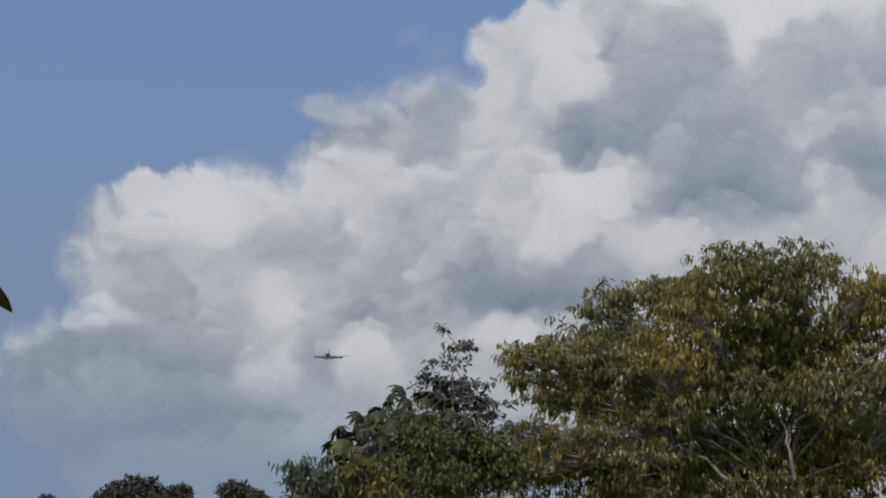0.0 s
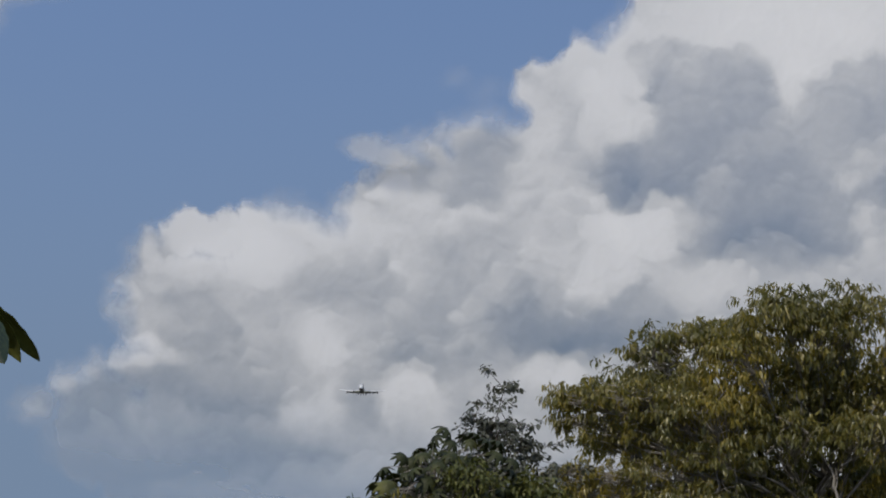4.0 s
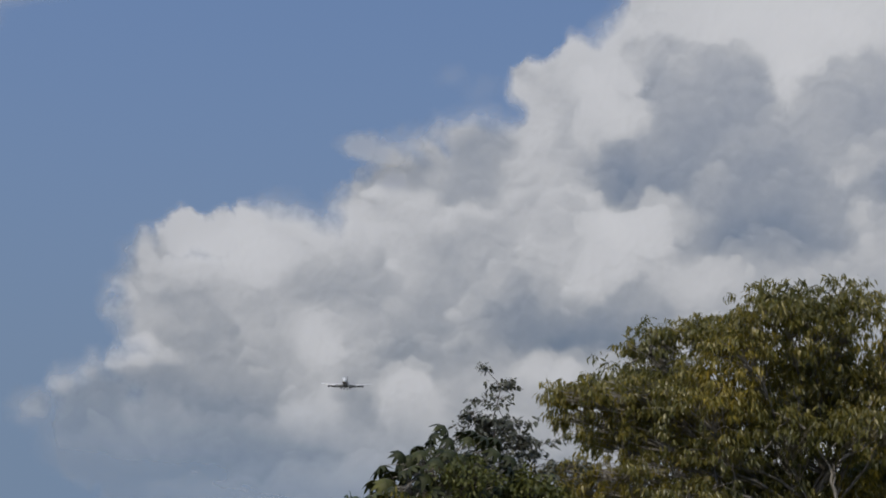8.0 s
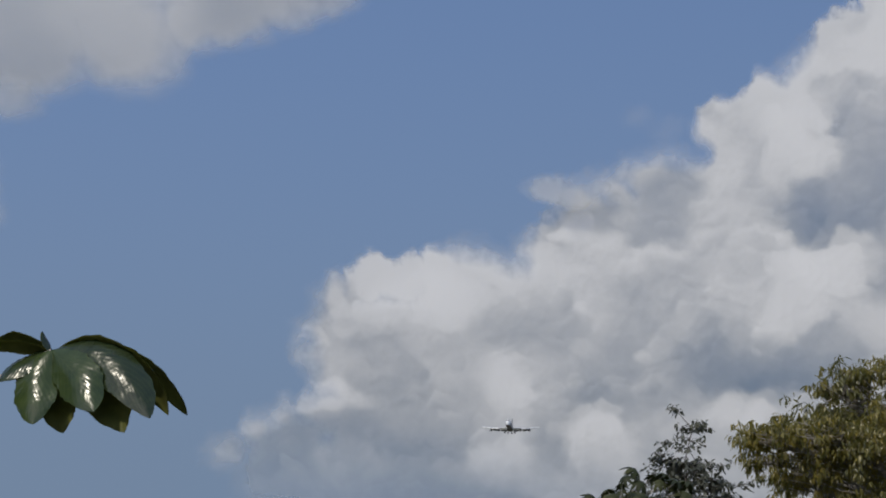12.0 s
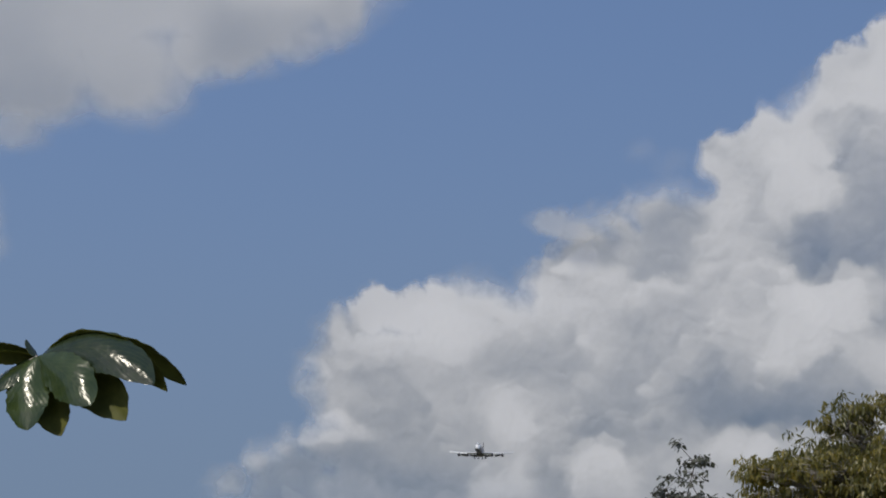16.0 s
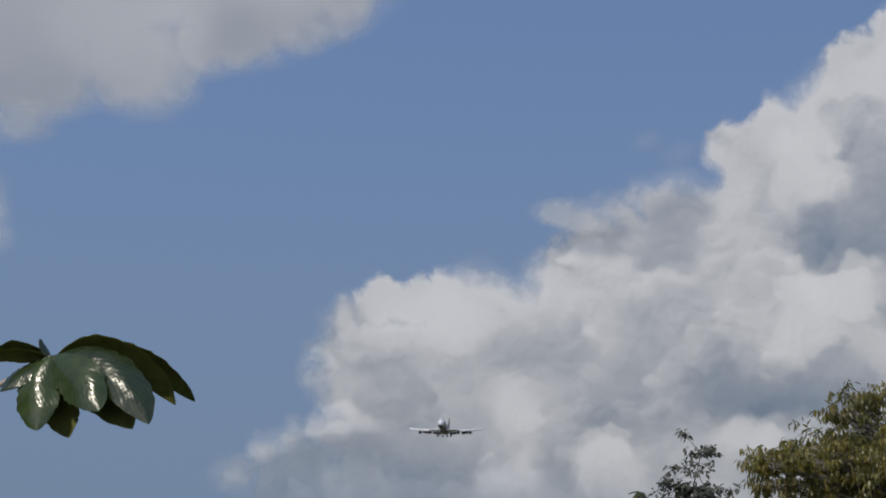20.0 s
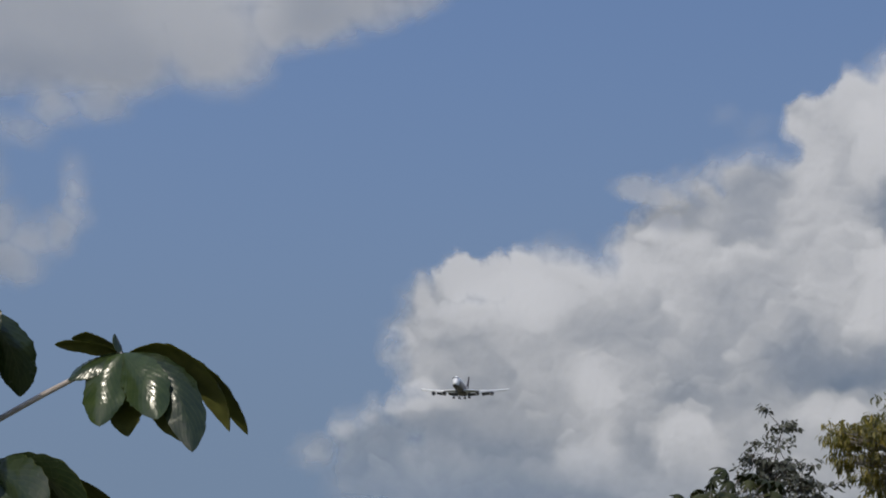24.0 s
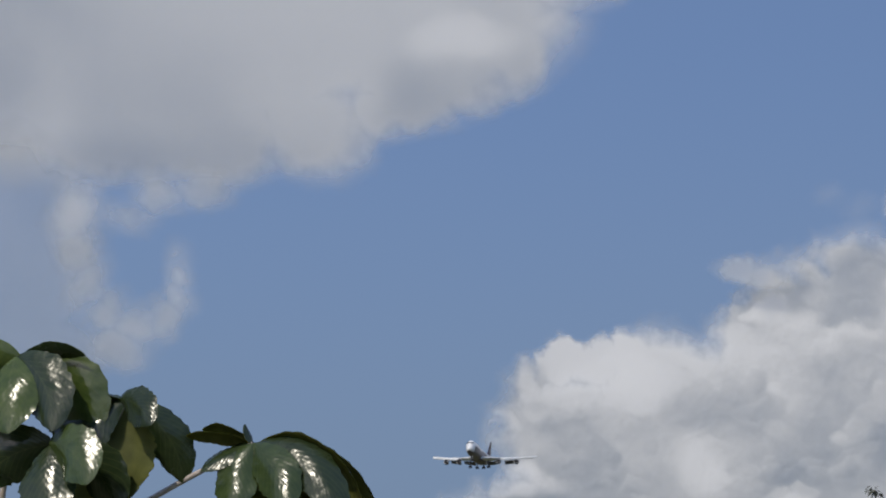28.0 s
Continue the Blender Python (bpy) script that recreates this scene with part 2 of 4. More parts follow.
def cloud(name, puffs, lobes, far, label, seed, step=0.04, edge=(0.16, 0.75), ragged=1.0, thick=1.0, haze=False, shade_detail=1.0, body=0.6, fronts=(), solid=0.54):
    """A cloud far off, as one nearly flat sheet facing the eye that thins out at its rim and where it is dark.
    puffs, which fill its outline: degrees left, degrees up, half width, half height.
    lobes, painted light and shade from back to front: degrees left, up, half width, half height, how bright (1)
    or grey (0) custom normals make them, and how sharply their upper rim stands out from what is behind (1: like cut
    out)."""
    p = np.array([(q[0], q[1], q[2], q[-1]) for q in puffs])
    A, E = np.meshgrid(np.arange((p[:, 0] - p[:, 2]).min() - 0.6, (p[:, 0] + p[:, 2]).max() + 0.6, step),
                       np.arange(max(-1.5, (p[:, 1] - p[:, 3]).min() - 0.6), (p[:, 1] + p[:, 3]).max() + 0.6, step))
    # wander of all outlines, coarse and fine
    X = A + ragged * (0.30 * layered(A * 0.55, E * 0.55, seed, 5, 0.55))
    Y = E + ragged * (0.30 * layered(A * 0.55 + 40, E * 0.55 + 17, seed + 9, 5, 0.55))
    XS = A + ragged * 0.3 * layered(A * 0.55, E * 0.55, seed, 3, 0.5)
    YS = E + ragged * 0.3 * layered(A * 0.55 + 40, E * 0.55 + 17, seed + 9, 3, 0.5)
    big, small = billows(XS, YS, seed + 3, 0.8) - 0.45, billows(XS, YS, seed + 4, 0.34) - 0.45
    knobs = 0.10 * big + 0.05 * small
    fine = layered(A * 1.9, E * 1.9, seed + 31, 5, 0.62)
    wisps = layered(XS * 1.3, YS * 1.3, seed + 37, 5, 0.5)
    patch = layered(A * 0.35, E * 0.35, seed + 44, 3)
    mask = np.full_like(A, -1.0)
    for pa, pe, rx, ry in p:
        d = (1 - np.hypot((X - pa) / rx, (Y - pe) / ry)) * min(rx, ry)
        mask = np.maximum(mask, d)
    mask += ragged * (knobs + 0.07 * fine)
    width = edge[0] + (edge[1] - edge[0]) * eased(0.45 + 1.1 * patch)
    cover = eased(mask / width + 0.12) * thick
    # painted light and shade, kept as a lean for the normals: large lobes, then puffs heaped on them, the lower before
    # the upper
    lean = body + 0.06 * patch
    rng = np.random.default_rng(seed + 70)

    def lobe(pa, pe, rx, ry, tone, rim, dome, hold=0.92):
        j0, j1 = np.searchsorted(A[0], (pa - rx - 0.8, pa + rx + 0.8))
        i0, i1 = np.searchsorted(E[:, 0], (pe - ry - 0.8, pe + ry + 0.8))
        if i1 - i0 < 2 or j1 - j0 < 2:
            return
        s = np.s_[i0:i1, j0:j1]
        if tone is None:
            tone = lean[np.searchsorted(E[:, 0], pe) % len(E), np.searchsorted(A[0], pa) % len(A[0])] + rng.normal(0.0, 0.06)
        r = min(rx, ry)
        u, v = (0.5 * (X[s] + XS[s]) - pa) / rx, (0.5 * (Y[s] + YS[s]) - pe) / ry
        upper = rim * eased(0.5 + 0.8 * v + 0.3 * u + 0.2 * fine[s])
        wide = 1.0 * r + (0.12 - 1.0 * r) * upper
        a = eased(((1 - np.hypot(u, v)) * r + (0.3 + 0.7 * rim) * ragged * (0.8 * knobs[s] + 0.11 * wisps[s])) / np.maximum(wide, 0.12))
        lean[s] += hold * a * (tone + dome * (v + 0.35 * u) - lean[s])

    for pa, pe, rx, ry, tone, rim in lobes:
        reach = 1.35 if rim < 0.5 else 1.12
        lobe(pa, pe, rx * reach, ry * reach, tone, rim, 0.04 + 0.12 * rim)
    if shade_detail > 0.5:
        heaps = [(rng.uniform(A[0, 0], A[0, -1]), rng.uniform(max(0.5, E[0, 0]), E[-1, 0]), 0.34 + 0.7 * rng.random() ** 2) for _ in range(1300)]
        for pa, pe, r in sorted(heaps, key=lambda h: -h[1] - h[2]):
            lobe(pa, pe, r * rng.uniform(1.0, 1.5), r, None, rng.uniform(0.3, 1.0), rng.uniform(0.04, 0.18), 0.5)
        knots = [(rng.uniform(A[0, 0], A[0, -1]), rng.uniform(max(2.5, E[0, 0]), E[-1, 0]), rng.uniform(0.17, 0.36)) for _ in range(1500)]
        for pa, pe, r in sorted(knots, key=lambda h: -h[1] - h[2]):
            lobe(pa, pe, r * rng.uniform(1.0, 1.4), r, None, rng.uniform(0.7, 1.0), rng.uniform(0.06, 0.16), 0.45)
    for pa, pe, rx, ry, tone, rim in fronts:
        lobe(pa, pe, rx, ry, tone, rim, 0.1, 0.6)
    if haze:
        low = eased(1 - (E - 1.0) / 6.0)
        lean += 0.3 * low * (0.42 - lean)
        cover = cover * (0.25 + 0.75 * eased((E + 0.3 - 0.2 * (A - 3.0)) / 5.0))
    # heaped billows: normals turned up above and down below, the sheet itself hardly swells
    crisp = shade_detail * (0.35 + 0.65 * eased((lean - 0.35) / 0.5)) * (0.6 + 0.4 * eased(0.5 + 1.5 * patch))
    heap = 0.06 * big + 0.024 * small + 0.004 * fine
    by_e, by_a = np.gradient(heap, step, step)
    lean = 0.575 + 1.4 * (lean - 0.6) + crisp * 0.4 * np.clip(by_e, -0.4, 0.4) + shade_detail * 0.03 * fine
    lean = np.where(lean > 0.78, 0.78 + 0.36 * (lean - 0.78), lean)
    aside = crisp * 0.5 * np.clip(by_a, -0.6, 0.6)
    tilt = radians(SUN_RISE) - np.arccos(np.clip(0.05 + 0.9 * lean, 0.0, 0.995))
    ca, ce = np.radians(A), np.radians(E)
    way = np.stack((-np.sin(ca) * np.cos(ce), np.cos(ca) * np.cos(ce), np.sin(ce)), -1)
    left = np.stack((-np.cos(ca), -np.sin(ca), 0 * ca), -1)
    level = np.stack((np.sin(ca), -np.cos(ca), 0 * ca), -1)
    normal = level * np.cos(tilt)[..., None] + np.array((0, 0, 1.0)) * np.sin(tilt)[..., None] - aside[..., None] * left
    normal /= np.linalg.norm(normal, axis=-1, keepdims=True)
    spot = way * (far - 0.25 * heap * radians(1) * far)[..., None]
    h, w = A.shape
    idx = np.arange(h * w).reshape(h, w)
    cells = np.stack((idx[:-1, :-1], idx[1:, :-1], idx[1:, 1:], idx[:-1, 1:]), -1).reshape(-1, 4)
    # darker parts are thinned too, so sky blue tints their painted shade
    c = np.clip(cover * (solid + (1 - solid) * eased((lean + 0.05) / 0.8)), 0, 1).ravel()
    q = cells[c[cells].max(1) > 0.004]
    used = np.unique(q)
    remap = np.zeros(h * w, np.int32)
    remap[used] = np.arange(len(used))
    me = mesh_of(name, spot.reshape(-1, 3)[used], remap[q], CLOUD)
    # shading normals come from the painted tones, not from the sheet's shape
    me.normals_split_custom_set_from_vertices(normal.reshape(-1, 3)[used].tolist())
    at = me.attributes.new("thickness", "FLOAT", "POINT")
    at.data.foreach_set("value", c[used].astype(np.float32))
    return tagged(new(name, me), label, "cloud", "clouds in the sky", "structure")


# puffs that fill the outline of the bank: degrees left, degrees up, radius
HEADS = [(9.6, 8.1, 1.0), (9.1, 8.35, 0.9), (8.6, 8.7, 0.94), (6.7, 8.8, 0.78), (7.7, 8.6, 0.97), (5.1, 8.5, 0.97), (3.9, 8.9, 0.81), (3.0, 9.6, 0.81), (2.2, 10.4, 1.13),
         (1.4, 11.2, 0.97), (0.4, 11.7, 1.0), (-0.6, 10.7, 1.78), (-1.9, 11.7, 1.22), (-1.6, 12.7, 0.73), (-2.3, 12.7, 1.25),
         (-4.7, 13.2, 1.85), (-5.8, 13.6, 2.85), (9.9, 7.6, 0.9), (10.1, 6.8, 0.7),
         (-1.35, 13.2, 0.9), (1.2, 11.9, 0.6), (-2.3, 13.2, 1.0), (-3.2, 13.5, 1.15), (-4.3, 14.7, 0.95), (-5.2, 15.3, 1.1)]
BODY = [(-9.3, 13.4, 4.86), (-7.6, 9.5, 5.35), (-2.7, 8.8, 4.05), (1.4, 7.5, 4.05), (5.4, 6.7, 3.24), (8.6, 6.8, 2.27), (9.7, 7.0, 1.35), (11.1, 4.7, 0.81),
        (12.0, 4.4, 0.85), (10.0, 4.9, 1.05), (8.6, 4.7, 1.78), (5.4, 3.9, 3.24), (-0.3, 3.9, 4.86), (-5.1, 4.7, 4.86), (-9.9, 6.3, 6.48), (11.0, 3.4, 1.78),
        (12.8, 3.9, 0.8), (8.6, 2.5, 2.59), (4.6, 1.9, 3.24), (-0.2, 0.7, 4.05), (-6.7, 0.7, 5.67), (-14.7, 10.1, 7.29), (-14.2, 16.3, 5.67)]
# its painted light and grey lobes from back to front: degrees left, up, half width, half height, lean of the normals,
# rim
UPPER = [(-9.0, 15.2, 5.35, 2.76, 0.98, 0), (-2.4, 13.5, 1.78, 1.78, 0.68, 0.3), (-3.9, 12.8, 1.3, 2.11, 0.88, 0), (-1.4, 11.7, 1.13, 1.13, 0.75, 0.5),
         (-6.7, 12.5, 2.03, 1.78, 0.34, 0.95), (-10.9, 12.3, 2.11, 1.4, 0.42, 0.95), (-13.0, 12.6, 1.46, 1.3, 0.48, 0.8), (-8.7, 13.5, 0.7, 1.0, 0.98, 0.2), (-7.6, 10.6, 4.54, 1.78, 0.38, 0),
         (-5.6, 10.5, 1.7, 1.1, 0.36, 0), (-3.9, 10.3, 1.22, 1.13, 0.33, 0.3), (-9.9, 11.5, 0.97, 1.78, 0.58, 0), (-10.8, 10.2, 2.27, 1.13, 0.45, 0), (-12.5, 9.4, 1.3, 1.3, 0.25, 0),
         (-4.5, 8.7, 2.27, 0.81, 0.86, 0.6), (-7.9, 8.7, 2.76, 1.13, 0.22, 0.1), (-11.3, 8.6, 1.46, 0.73, 0.62, 0), (-6.1, 7.5, 1.94, 0.73, 0.74, 0)]
SHOULDER = [(0.2, 12.4, 1.05, 0.65, 0.8, 0.7), (-0.1, 11.1, 0.89, 0.97, 0.33, 0.3), (-1.3, 10.3, 1.46, 1.3, 0.72, 0), (1.4, 10.6, 1.78, 1.46, 0.52, 0.4),
            (3.4, 11.5, 0.97, 0.57, 0.58, 0.3), (3.0, 10.2, 0.73, 0.41, 0.92, 0.8), (2.0, 9.1, 0.97, 1.3, 0.68, 0.4), (10.0, 8.5, 0.97, 0.81, 0.64, 0.5),
            (8.5, 9.0, 0.97, 0.65, 0.75, 0.6), (6.7, 9.2, 0.73, 0.49, 0.82, 0.7), (7.1, 8.3, 2.27, 1.13, 1.0, 0.5), (5.0, 9.1, 1.46, 0.73, 0.85, 0.5),
            (3.7, 9.1, 0.97, 0.65, 0.75, 0.4), (9.3, 7.9, 1.46, 0.81, 0.58, 0), (8.7, 7.1, 1.78, 0.73, 0.55, 0), (4.3, 7.5, 1.54, 0.97, 0.54, 0.95)]
CENTRE = [(2.2, 7.8, 0.73, 0.81, 0.78, 0.4), (0.4, 9.0, 1.46, 0.65, 0.75, 0.6), (0.4, 7.7, 2.11, 1.46, 0.52, 0.2), (-1.9, 7.7, 2.11, 1.46, 0.66, 0.2),
          (-3.5, 8.0, 1.62, 0.97, 0.75, 0), (-1.9, 6.4, 3.4, 0.89, 0.28, 0), (-2.9, 5.9, 2.11, 0.65, 0.16, 0), (2.3, 5.9, 1.78, 1.46, 0.42, 0),
          (6.6, 6.3, 1.94, 0.97, 0.62, 0), (4.6, 5.4, 1.22, 1.05, 0.84, 0.3), (5.7, 5.1, 0.97, 0.81, 0.6, 0), (7.8, 5.4, 1.46, 0.81, 0.5, 0),
          (-3.5, 4.7, 3.57, 0.57, 0.62, 0), (-1.9, 4.7, 0.97, 0.81, 0.8, 0.2)]
LOW = [(9.9, 5.4, 1.22, 0.65, 0.9, 0.7), (8.9, 5.2, 0.81, 0.41, 0.74, 0.6), (12.1, 4.8, 1.05, 0.73, 0.88, 0.7), (9.6, 4.3, 1.86, 0.73, 0.34, 0.8),
       (9.9, 3.8, 0.49, 0.49, 0.72, 0.2), (11.4, 3.9, 1.46, 0.97, 0.38, 0.2), (5.1, 3.6, 1.46, 0.89, 0.72, 0.4), (7.2, 4.1, 1.62, 0.65, 0.3, 0),
       (2.0, 4.1, 1.22, 0.89, 0.82, 0.6), (3.5, 4.1, 0.97, 0.81, 0.46, 0), (3.9, 2.1, 1.54, 0.52, 0.72, 0.2), (7.3, 2.8, 2.59, 0.81, 0.36, 0),
       (1.7, 2.7, 1.94, 0.97, 0.62, 0), (-0.3, 3.1, 2.43, 1.46, 0.62, 0), (5.4, 2.5, 1.22, 0.49, 0.36, 0), (10.1, 2.2, 2.43, 0.81, 0.4, 0)]
# lobes of light and shade painted over all the rest
FRONTS = [(-9.0, 14.6, 4.5, 1.2, 0.95, 0), (-6.7, 12.4, 2.0, 1.75, 0.5, 0.9), (-10.9, 12.2, 2.0, 1.4, 0.5, 0.9), (-8.8, 11.4, 2.6, 1.0, 0.5, 0), (7.0, 8.3, 2.0, 1.0, 0.96, 0.5), (4.3, 7.45, 1.4, 1.0, 0.52, 1.0),
          (9.9, 5.2, 1.3, 0.65, 0.86, 0.8), (12.0, 4.7, 0.9, 0.6, 0.84, 0.8), (9.7, 4.4, 1.7, 0.65, 0.42, 0.95), (2.0, 4.1, 1.1, 0.85, 0.82, 0.7), (5.1, 3.6, 1.2, 0.75, 0.76, 0.6), (0.1, 11.2, 0.8, 0.8, 0.42, 0.5), (-2.2, 6.2, 3.0, 0.75, 0.38, 0)]
# the canopy, the wisp and the scrap: degrees left, up, half width, half height
CANOPY = [(18.4, 18.4, 6.8, 3.4), (12.6, 18.7, 5.0, 3.0), (9.6, 18.6, 2.2, 1.4), (16.0, 15.7, 2.4, 1.95), (14.4, 16.1, 1.6, 1.3),
          (20.8, 15.6, 4.6, 2.1), (18.4, 15.5, 2.4, 1.75), (13.2, 16.6, 2.0, 1.4), (24.8, 17.8, 8.1, 4.3), (20.3, 21.9, 11.35, 4.86), (10.0, 21.5, 4.86, 3.24)]
CANOPY_TONES = [(16.7, 18.9, 8.1, 3.24, 0.7, 0), (11.6, 18.0, 1.6, 0.8, 0.84, 0.3), (20.2, 16.3, 2.59, 1.94, 0.58, 0), (16.1, 15.9, 2.3, 1.5, 0.64, 0.2), (13.0, 16.6, 1.5, 1.2, 0.5, 0),
                (10.6, 16.8, 1.9, 0.97, 0.54, 0), (18.6, 14.8, 2.43, 0.9, 0.52, 0), (14.7, 16.4, 1.0, 1.0, 0.66, 0), (21.4, 14.6, 1.94, 0.97, 0.47, 0)]
WISP = [(22.9, 12.9, 1.0, 1.3), (22.8, 11.9, 0.85, 1.0), (22.4, 11.0, 0.8, 1.0), (21.8, 10.2, 0.85, 0.9), (21.0, 9.8, 0.95, 0.8), (20.3, 10.0, 0.8, 0.8),
        (19.85, 10.6, 0.65, 0.85), (19.8, 11.3, 0.55, 0.8), (19.95, 11.9, 0.4, 0.55), (21.4, 13.0, 1.2, 0.65), (20.5, 13.6, 1.2, 0.75), (19.2, 13.8, 1.3, 0.7), (21.4, 9.3, 1.2, 0.8)]
WISP_TONES = [(22.8, 12.9, 0.9, 1.0, 0.78, 0), (19.8, 11.0, 0.65, 1.13, 0.76, 0), (21.0, 9.6, 1.13, 0.65, 0.66, 0), (20.4, 13.4, 1.5, 0.7, 0.66, 0)]
# the grey veil beyond the wisp
VEIL = [(25.4, 11.4, 3.6, 4.0), (23.6, 9.4, 2.4, 1.6), (23.9, 13.2, 2.4, 1.6)]
SCRAP = [(0.9, 13.3, 0.57, 0.49), (0.1, 13.0, 0.65, 0.41)]

cloud("cloud_bank", HEADS + BODY, UPPER + SHOULDER + CENTRE + LOW, 4750, "tall white cumulus cloud bank with grey shade", 5, step=0.035, edge=(0.32, 1.1), haze=True, fronts=FRONTS)
cloud("cloud_canopy", CANOPY, CANOPY_TONES, 2700, "broad soft grey-white cloud high in blue sky", 41, step=0.06, edge=(0.75, 1.5), ragged=0.55, shade_detail=0.25, body=0.6, thick=0.9, solid=0.68)
cloud("cloud_wisp", WISP, WISP_TONES, 2560, "thin ragged hook-shaped wisp of white cloud", 57, step=0.05, edge=(0.65, 1.1), thick=0.62, ragged=0.6, shade_detail=0.3)
cloud("cloud_veil", VEIL, [], 2620, "faint grey veil of cloud beside the hooked wisp", 61, step=0.07, edge=(1.0, 1.8), thick=0.42, ragged=0.8, shade_detail=0.2, body=0.55, solid=0.8)
cloud("cloud_tuft", [(3.5, 11.4, 0.75, 0.5), (2.7, 11.2, 0.8, 0.6), (2.2, 11.6, 0.7, 0.4)], [], 4720, "thin pale tuft at the shoulder of the cloud bank", 83, edge=(0.45, 0.7), thick=0.62, shade_detail=0.3, body=0.62)
cloud("cloud_scrap", SCRAP, [], 4700, "faint scrap of cloud drifting off the white bank", 66, edge=(0.5, 0.8), thick=0.15, shade_detail=0.3)


# ---- ground ----
def ground_sheet():
    m, n, l, b = material("grassy_ground", (0.07, 0.08, 0.03), 0.95, spec=0.1)
    f = mixed(n, l, grain(n, l, 0.05, 6), grain(n, l, 3.0, 5), 0.5)
    # never in view: pale tones raised so it bounces light upwards
    l.new(ramp(n, l, f, [(0.3, (0.055, 0.068, 0.026)), (0.5, (0.11, 0.11, 0.052)), (0.7, (0.22, 0.18, 0.13))]), b.inputs["Base Color"])
    bump(n, l, b, f, 0.5, 0.05)
    rings = [0, 4, 10, 25, 60, 150, 400, 1200, 4900]
    v, q, k = [], [], 48
    rng = np.random.default_rng(3)
    for r in rings:
        for i in range(k):
            w = 2 * math.pi * i / k
            v.append((r * math.sin(w), r * math.cos(w), 0.0 if r < 5 else rng.normal(0, 0.05)))
    for j in range(len(rings) - 1):
        for i in range(k):
            o = (i + 1) % k
            q.append((j * k + i, j * k + o, (j + 1) * k + o, (j + 1) * k + i)[::-1])
    ob = new("ground", mesh_of("ground", v, q, m))
    tagged(ob, "rough grassy ground with bare earth patches", "ground", kind="structure")


ground_sheet()


# ---- foliage ----
def lance_leaf(width, droop):
    """A pointed leaf one unit long, folded along its rib and curving down."""
    s = np.array((0.0, 0.3, 0.65, 1.0))
    w = np.array((0.05, 1.0, 0.8, 0.0)) * width
    v, f = [], []
    for a, b in zip(s, w):
        z = -droop * a * a
        v += [(a, b, z + 0.25 * b), (a, 0, z), (a, -b, z + 0.25 * b)]
    for i in range(3):
        o = 3 * i
        f += [(o, o + 3, o + 4, o + 1), (o + 1, o + 4, o + 5, o + 2)]
    return np.array(v), np.array(f)


def fan_leaf(lobes, droop):
    """A wide round leaf of joined lobes, one unit across its radius, hanging at the rim like an umbrella."""
    k = lobes * 4
    v, f = [(0, 0, 0)], []
    for ring, r in ((1, 0.5), (2, 1.0)):
        for i in range(k):
            w = 2 * math.pi * i / k
            cut = 1.0 if ring == 1 else 0.76 + 0.24 * math.cos(lobes * w)
            v.append((r * cut * math.cos(w), r * cut * math.sin(w), -droop * (r * cut) ** 2))
    for i in range(k):
        j = (i + 1) % k
        f.append((0, 1 + i, 1 + j, 0))
        f.append((1 + i, 1 + k + i, 1 + k + j, 1 + j))
    return np.array(v), np.array(f)


def strewn(template, pos, axis, up, size):
    """Verts and faces of a leaf at each place."""
    tv, tf = template
    axis = axis / np.linalg.norm(axis, axis=1, keepdims=True)
    side = np.cross(up, axis)
    side /= np.linalg.norm(side, axis=1, keepdims=True) + 1e-9
    nor = np.cross(axis, side)
    M = np.stack((axis, side, nor), 1) * size[:, None, None]
    V = np.einsum("vk,nkj->nvj", tv, M) + pos[:, None, :]
    F = tf[None] + (np.arange(len(pos)) * len(tv))[:, None, None]
    return V.reshape(-1, 3), F.reshape(-1, tf.shape[1])


LANCE, LONG, NARROW, OVAL = lance_leaf(0.16, 0.25), lance_leaf(0.125, 0.3), lance_leaf(0.12, 0.35), lance_leaf(0.26, 0.15)
FAN = fan_leaf(8, 0.85)


def spray_arrays(rng, leaves, size, template, hang, out_dir, hub, tight=1.0):
    """One spray: leaves that spread from a short stem's end."""
    pos = hub + rng.normal(0, 0.6 * size * tight, (leaves, 3)) * np.array((1.0, 1.0, 0.7))
    way = out_dir * 0.4 + rng.normal(0, 0.55, (leaves, 3))
    way[:, 2] -= hang * (0.4 + rng.random(leaves))
    up = np.tile((0.0, 0.0, 1.0), (leaves, 1)) + rng.normal(0, 0.5, (leaves, 3))
    return strewn(template, pos, way, up, size * (0.6 + 0.65 * rng.random(leaves)))


def hubs_of(rng, n, radii, shell):
    u = rng.normal(0, 1, (n, 3))
    u /= np.linalg.norm(u, axis=1, keepdims=True)
    u[: int(0.7 * n), 2] = np.abs(u[: int(0.7 * n), 2])
    rng.shuffle(u)
    u *= (shell + (1 - shell) * rng.random((n, 1))) * (0.82 + 0.36 * rng.random((n, 1)))
    return u, u * np.asarray(radii)


